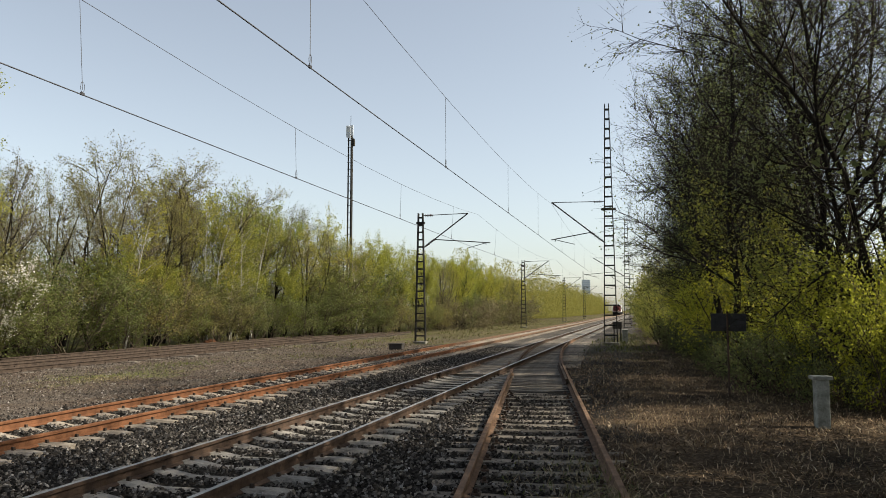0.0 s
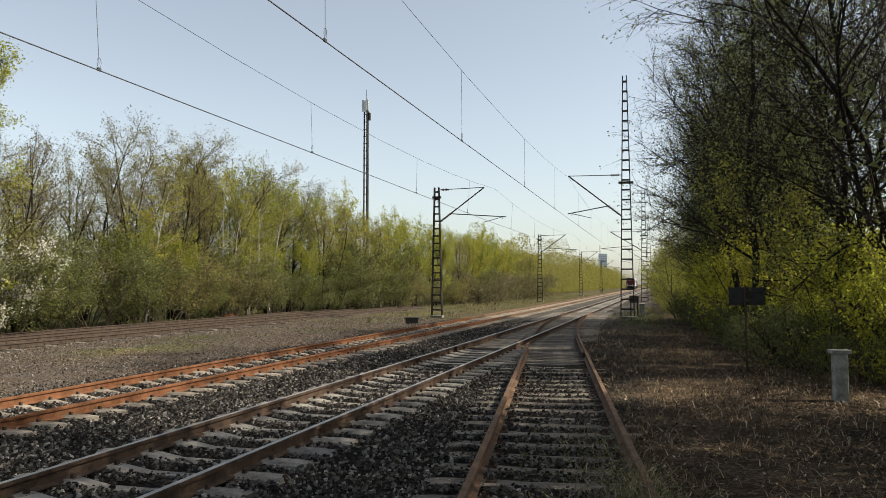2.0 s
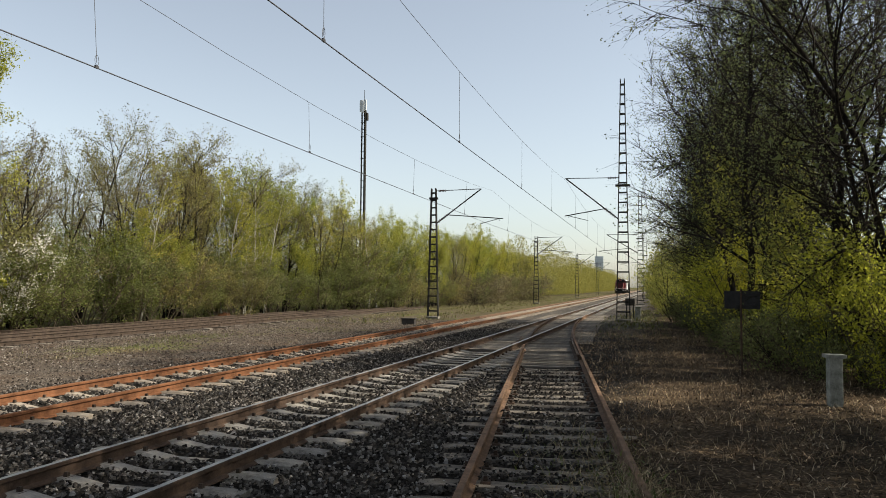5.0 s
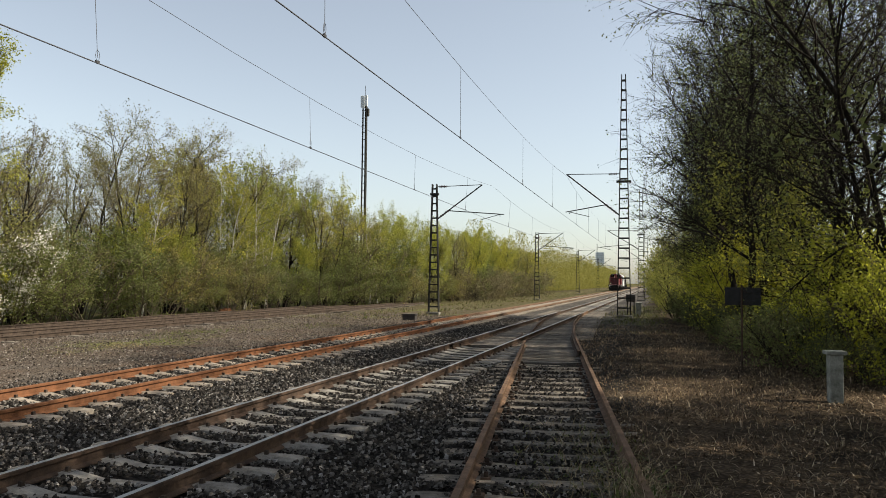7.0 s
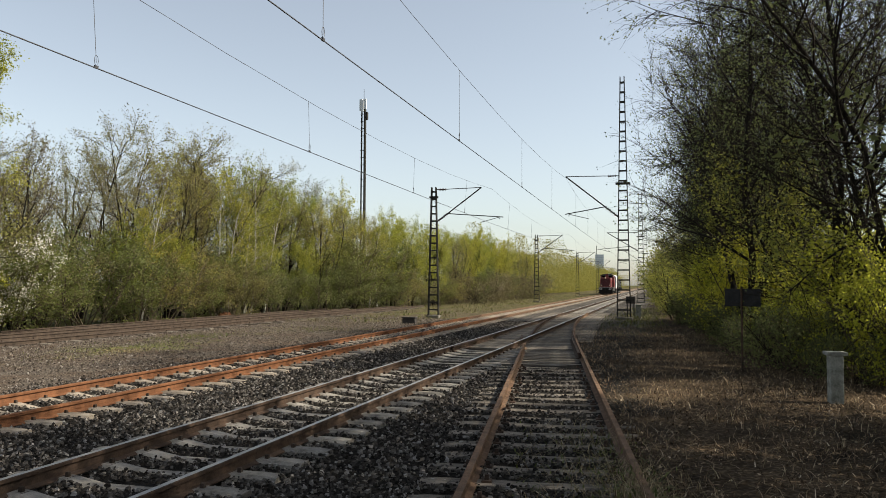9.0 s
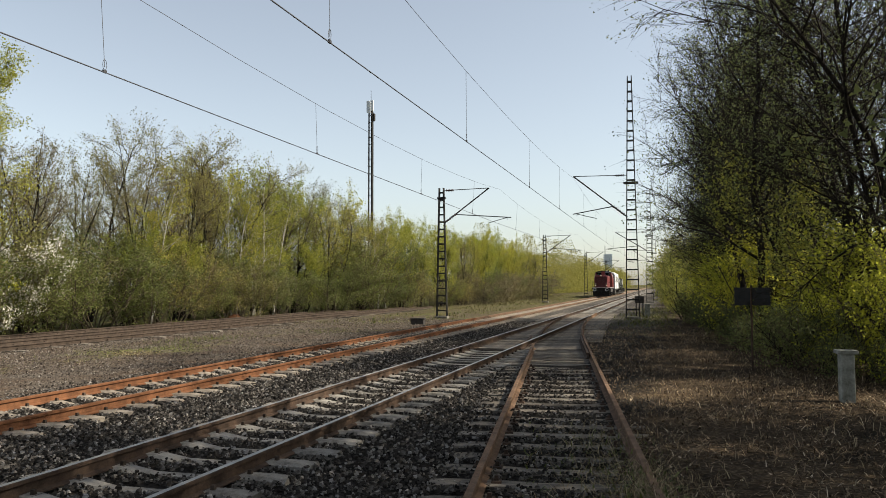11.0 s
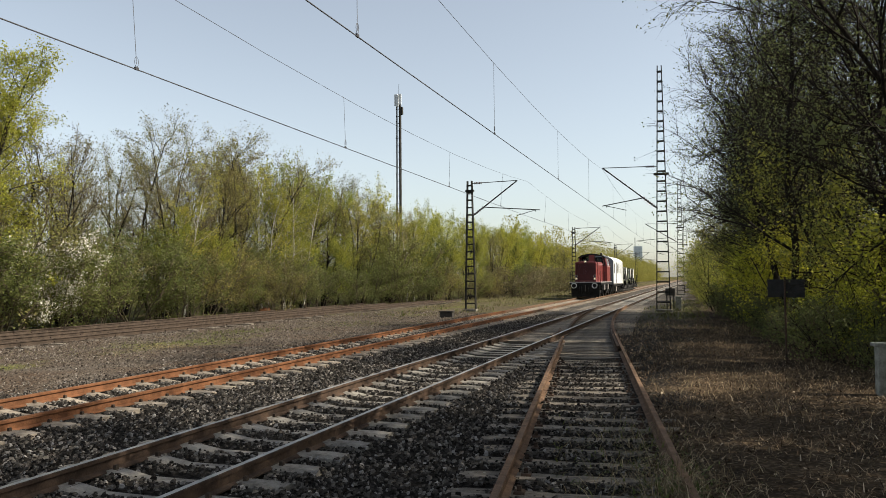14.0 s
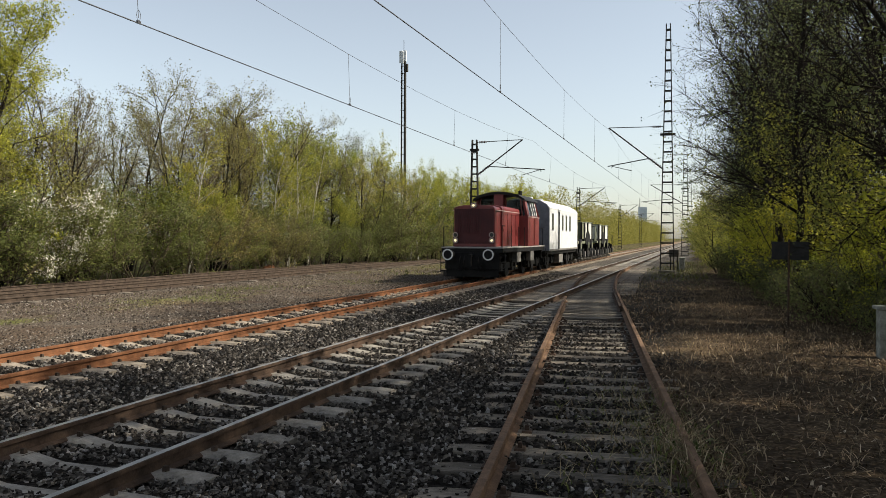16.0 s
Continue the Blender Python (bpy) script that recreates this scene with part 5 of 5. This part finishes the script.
# ---- loose things on the ground ----
def stones(name, n, x0, x1, y0, y1, bias, smin, smax, mat, label, seed, test):
    """Many small angular stones, sunk a little into the ground, joined into one mesh."""
    r = np.random.RandomState(seed)
    base = np.array([(1, 0, -0.35), (-0.5, 0.87, -0.35), (-0.5, -0.87, -0.35), (0.72, 0.25, 0.5), (-0.6, 0.5, 0.55), (-0.15, -0.7, 0.45)], float)
    tri = [(3, 4, 5), (0, 1, 4), (0, 4, 3), (1, 2, 5), (1, 5, 4), (2, 0, 3), (2, 3, 5)]
    y = y0 + (y1 - y0) * r.rand(n) ** bias
    x = x0 + (x1 - x0) * r.rand(n)
    keep = np.array([test(u, v) for u, v in zip(x, y)])
    x, y = x[keep], y[keep]
    n = len(x)
    s = smin + (smax - smin) * r.rand(n) ** 1.8
    v = base[None] * (0.6 + 0.75 * r.rand(n, 6, 3)) * s[:, None, None]
    v[:, :, 2] += v[:, :, 0] * (r.rand(n, 1) - 0.5) * 1.1
    a = r.rand(n) * 6.283
    ca, sn = np.cos(a)[:, None], np.sin(a)[:, None]
    X, Y = v[..., 0] * ca - v[..., 1] * sn, v[..., 0] * sn + v[..., 1] * ca
    P = np.stack([X + x[:, None], Y + y[:, None], v[..., 2] + (0.01 + 0.045 * r.rand(n))[:, None]], -1).reshape(-1, 3)
    F = (np.arange(n)[:, None, None] * 6 + np.array(tri)[None]).reshape(-1, 3)
    tagged(solid(name, P.tolist(), F.tolist(), mat), label, "stones", kind="stuff")


def on_ballast(x, y):
    if x > siding(y) + 0.65 or min(abs(abs(x - XL) - 0.75), abs(abs(x - XM) - 0.75)) < 0.09:
        return False
    for xc in (XL, XM):
        if abs(x - xc) < 1.18 and not (xc == XM and 22 < y < 53):
            if abs(((y + 5.7) / 0.6 + 0.5) % 1 - 0.5) < (0.185 if abs(x - xc) < 0.7 else 0.14):
                return False
    if y > 17.6 and x > XM - 1.2 and x < siding(y) + 1.2:
        return False
    if abs(x - siding(y)) < 1.3 and abs(((y + 5) / 0.62 + 0.5) % 1 - 0.5) < 0.18:
        return False
    return True


stones("ballast_stones", 115000, -11.1, 0.6, 4.2, 40, 1.8, 0.014, 0.036, BALLAST, "loose dark grey ballast stones between the rails", 5, on_ballast)
stones("gravel_stones", 26000, -19.0, -10.4, 9.0, 42, 1.3, 0.012, 0.03, GRAVEL, "pale brown gravel beside the tracks", 6, lambda x, y: abs(abs(x + 19.7) - 0.75) > 0.1)


def blades(name, spots, mat, label, category, seed, hmin, hmax, w, lie=0.6):
    """Thin bent blades at the spots."""
    r = random.Random(seed)
    vs, fs = [], []
    for x, y, z in spots:
        a, h = r.uniform(0, 6.283), r.uniform(hmin, hmax)
        d = Vector((math.cos(a), math.sin(a), 0))
        s = Vector((-d.y, d.x, 0)) * w * r.uniform(0.6, 1.4)
        le = r.uniform(0.45, 1.0) * lie
        p0 = Vector((x, y, z))
        p1 = p0 + d * h * le * 0.4 + Vector((0, 0, h * 0.6 * (1.05 - le)))
        p2 = p0 + d * h * le + Vector((0, 0, h * (1.02 - le)))
        k = len(vs)
        for q in (p0 - s, p0 + s, p1 - s * 0.8, p1 + s * 0.8, p2):
            vs.append((q.x, q.y, q.z))
        fs += [(k, k + 1, k + 3, k + 2), (k + 2, k + 3, k + 4)]
    ob = solid(name, vs, fs, mat)
    tagged(ob, label, category, kind="stuff")


gr = random.Random(91)


def edge_x(y):
    return 3.2 - 0.055 * (y - 14)


def ground_cover():
    litter, straw, green, stalks = [], [], [], []
    leaves = []
    for k in range(46000):
        y = 4 + 32 * gr.random() ** 1.5
        x0 = siding(y) + 0.85
        x = x0 + (edge_x(y) + 1.5 - x0) * gr.random()
        if noise.noise(Vector((x * 0.9, y * 0.9, 4))) > -0.25 + 0.5 * (k % 3 - 1):
            (leaves if k % 4 == 0 else litter).append((x, y, 0.08 if y < 26 else 0.03))
    for _ in range(1700):
        y = 7.0 + gr.gauss(0, 0.5)
        stalks.append((siding(y) + 0.72 + gr.gauss(0, 0.17), y, 0.02 + 0.17 * gr.random()))
    for _ in range(1800):
        y = 4.6 + 6 * gr.random() ** 1.2
        stalks.append((siding(y) + gr.uniform(-0.5, 1.6), y, 0.03))
    for _ in range(2200):
        y = 11 + 22 * gr.random()
        stalks.append((edge_x(y) - 0.5 + gr.gauss(0, 0.35), y, 0.03))
    for _ in range(9000):
        y = 5 + 30 * gr.random() ** 1.3
        x0 = siding(y) + 1.0
        u = gr.random()
        x = x0 + (edge_x(y) + 0.5 - x0) * u
        if noise.noise(Vector((x * 0.5, y * 0.5, 2))) > -0.05:
            straw.append((x, y, 0.06 if y < 26 else 0.0))
    for _ in range(3500):
        y = 4.5 + 5.5 * gr.random()
        (straw if gr.random() < 0.6 else green).append((siding(y) + 0.7 + gr.gauss(0, 0.3), y, 0.02))
    for _ in range(5000):
        x, y = -18 + 6.5 * gr.random(), 12 + 45 * gr.random()
        if noise.noise(Vector((x * 0.22, y * 0.16, 9))) > 0.12:
            (green if gr.random() < 0.6 else straw).append((x, y, 0.0))
    for _ in range(2500):
        y = 30 + 25 * gr.random()
        green.append((-1.6 + gr.uniform(-1.2, 2.2), y, 0.0))
    for _ in range(9000):
        x, y = -23.6 + gr.gauss(0, 0.6), 15 + 90 * gr.random()
        (green if gr.random() < 0.55 else straw).append((x, y, 0.0))
    for _ in range(14000):
        x, y = -22.5 + 10.5 * gr.random(), 30 + 85 * gr.random() ** 1.3
        if noise.noise(Vector((x * 0.3, y * 0.2, 5))) > 0.15 - (y - 30) / 90:
            (green if gr.random() < 0.5 else straw).append((x, y, 0.0))
    for _ in range(700):
        straw.append((-14.7 + gr.gauss(0, 0.4), 18.7 + gr.gauss(0, 0.35), 0.0))
    for px, py, n in ((-16.1, 24.4, 1700), (-14.1, 30.3, 800), (-15.0, 20.5, 500)):
        for _ in range(n):
            green.append((px + gr.gauss(0, 0.7), py + gr.gauss(0, 1.3), 0.0))
    weeds = []
    for _ in range(9000):
        x, y = -22.8 + 11.2 * gr.random() ** 1.3, 36 + 110 * gr.random() ** 1.2
        if noise.noise(Vector((x * 0.35, y * 0.12, 15))) > 0.1 - (y - 40) / 120:
            weeds.append((x, y, 0.0))
    for _ in range(1500):
        weeds.append((-0.9 + gr.gauss(0, 0.8), 36 + 30 * gr.random(), 0.0))
    blades("weeds", weeds[::2], LEAF_BUD, "dry brown weeds beside the track", "weeds", 6, 0.12, 0.45, 0.02, 0.9)
    blades("weeds", weeds[1::2], GRASS, "green weeds beside the track", "weeds", 7, 0.12, 0.4, 0.025, 0.9)
    blades("leaf_litter", litter, LITTER, "dry brown stalks and twigs on the ground", "leaf litter", 3, 0.06, 0.24, 0.005, 0.98)
    blades("leaf_litter", leaves, LITTER, "dry brown fallen leaves on the ground", "leaf litter", 13, 0.03, 0.07, 0.014, 0.95)
    blades("dry_stalks", stalks[::2], STRAW, "tangle of dry stalks over the overgrown rail", "grass", 14, 0.12, 0.42, 0.003, 1.03)
    blades("green_weeds", stalks[1::4], GRASS, "green weeds over the overgrown rail", "weeds", 15, 0.05, 0.16, 0.009, 1.0)
    blades("dry_grass", straw, STRAW, "dry straw-coloured grass", "grass", 4, 0.07, 0.3, 0.003, 1.0)
    blades("grass", green, GRASS, "short green spring grass", "grass", 5, 0.05, 0.2, 0.006, 0.9)


ground_cover()


# ---- what moves ----
def front(t):
    """Place of the front buffers along the line."""
    return interp(t, [(0, 284.0), (9, 146.0), (12, 99.4), (13, 82.9), (14, 65.9), (15, 48.1), (16, 30.2)])


def motions():
    times = [0, 3, 6, 9, 10.5, 12, 13, 14, 15, 15.5, 16]
    for ob, back, z in ((loco, 0.0, 0), (car, len_loco + 0.02, 0), (wagon, len_loco + len_car + 0.04, 0), (load_a, len_loco + len_car + 1.4, DECK), (load_b, len_loco + len_car + 11.9, DECK)):
        walk(ob, [(t, pose(XL, front(t) + back, z)) for t in times])
    for w, y, r in wheelsets:
        walk(w, [(k / 30, pose(0, y, RT + r) @ Matrix.Rotation((front(0) - front(k / 30)) / r, 4, "X")) for k in range(481)])


motions()
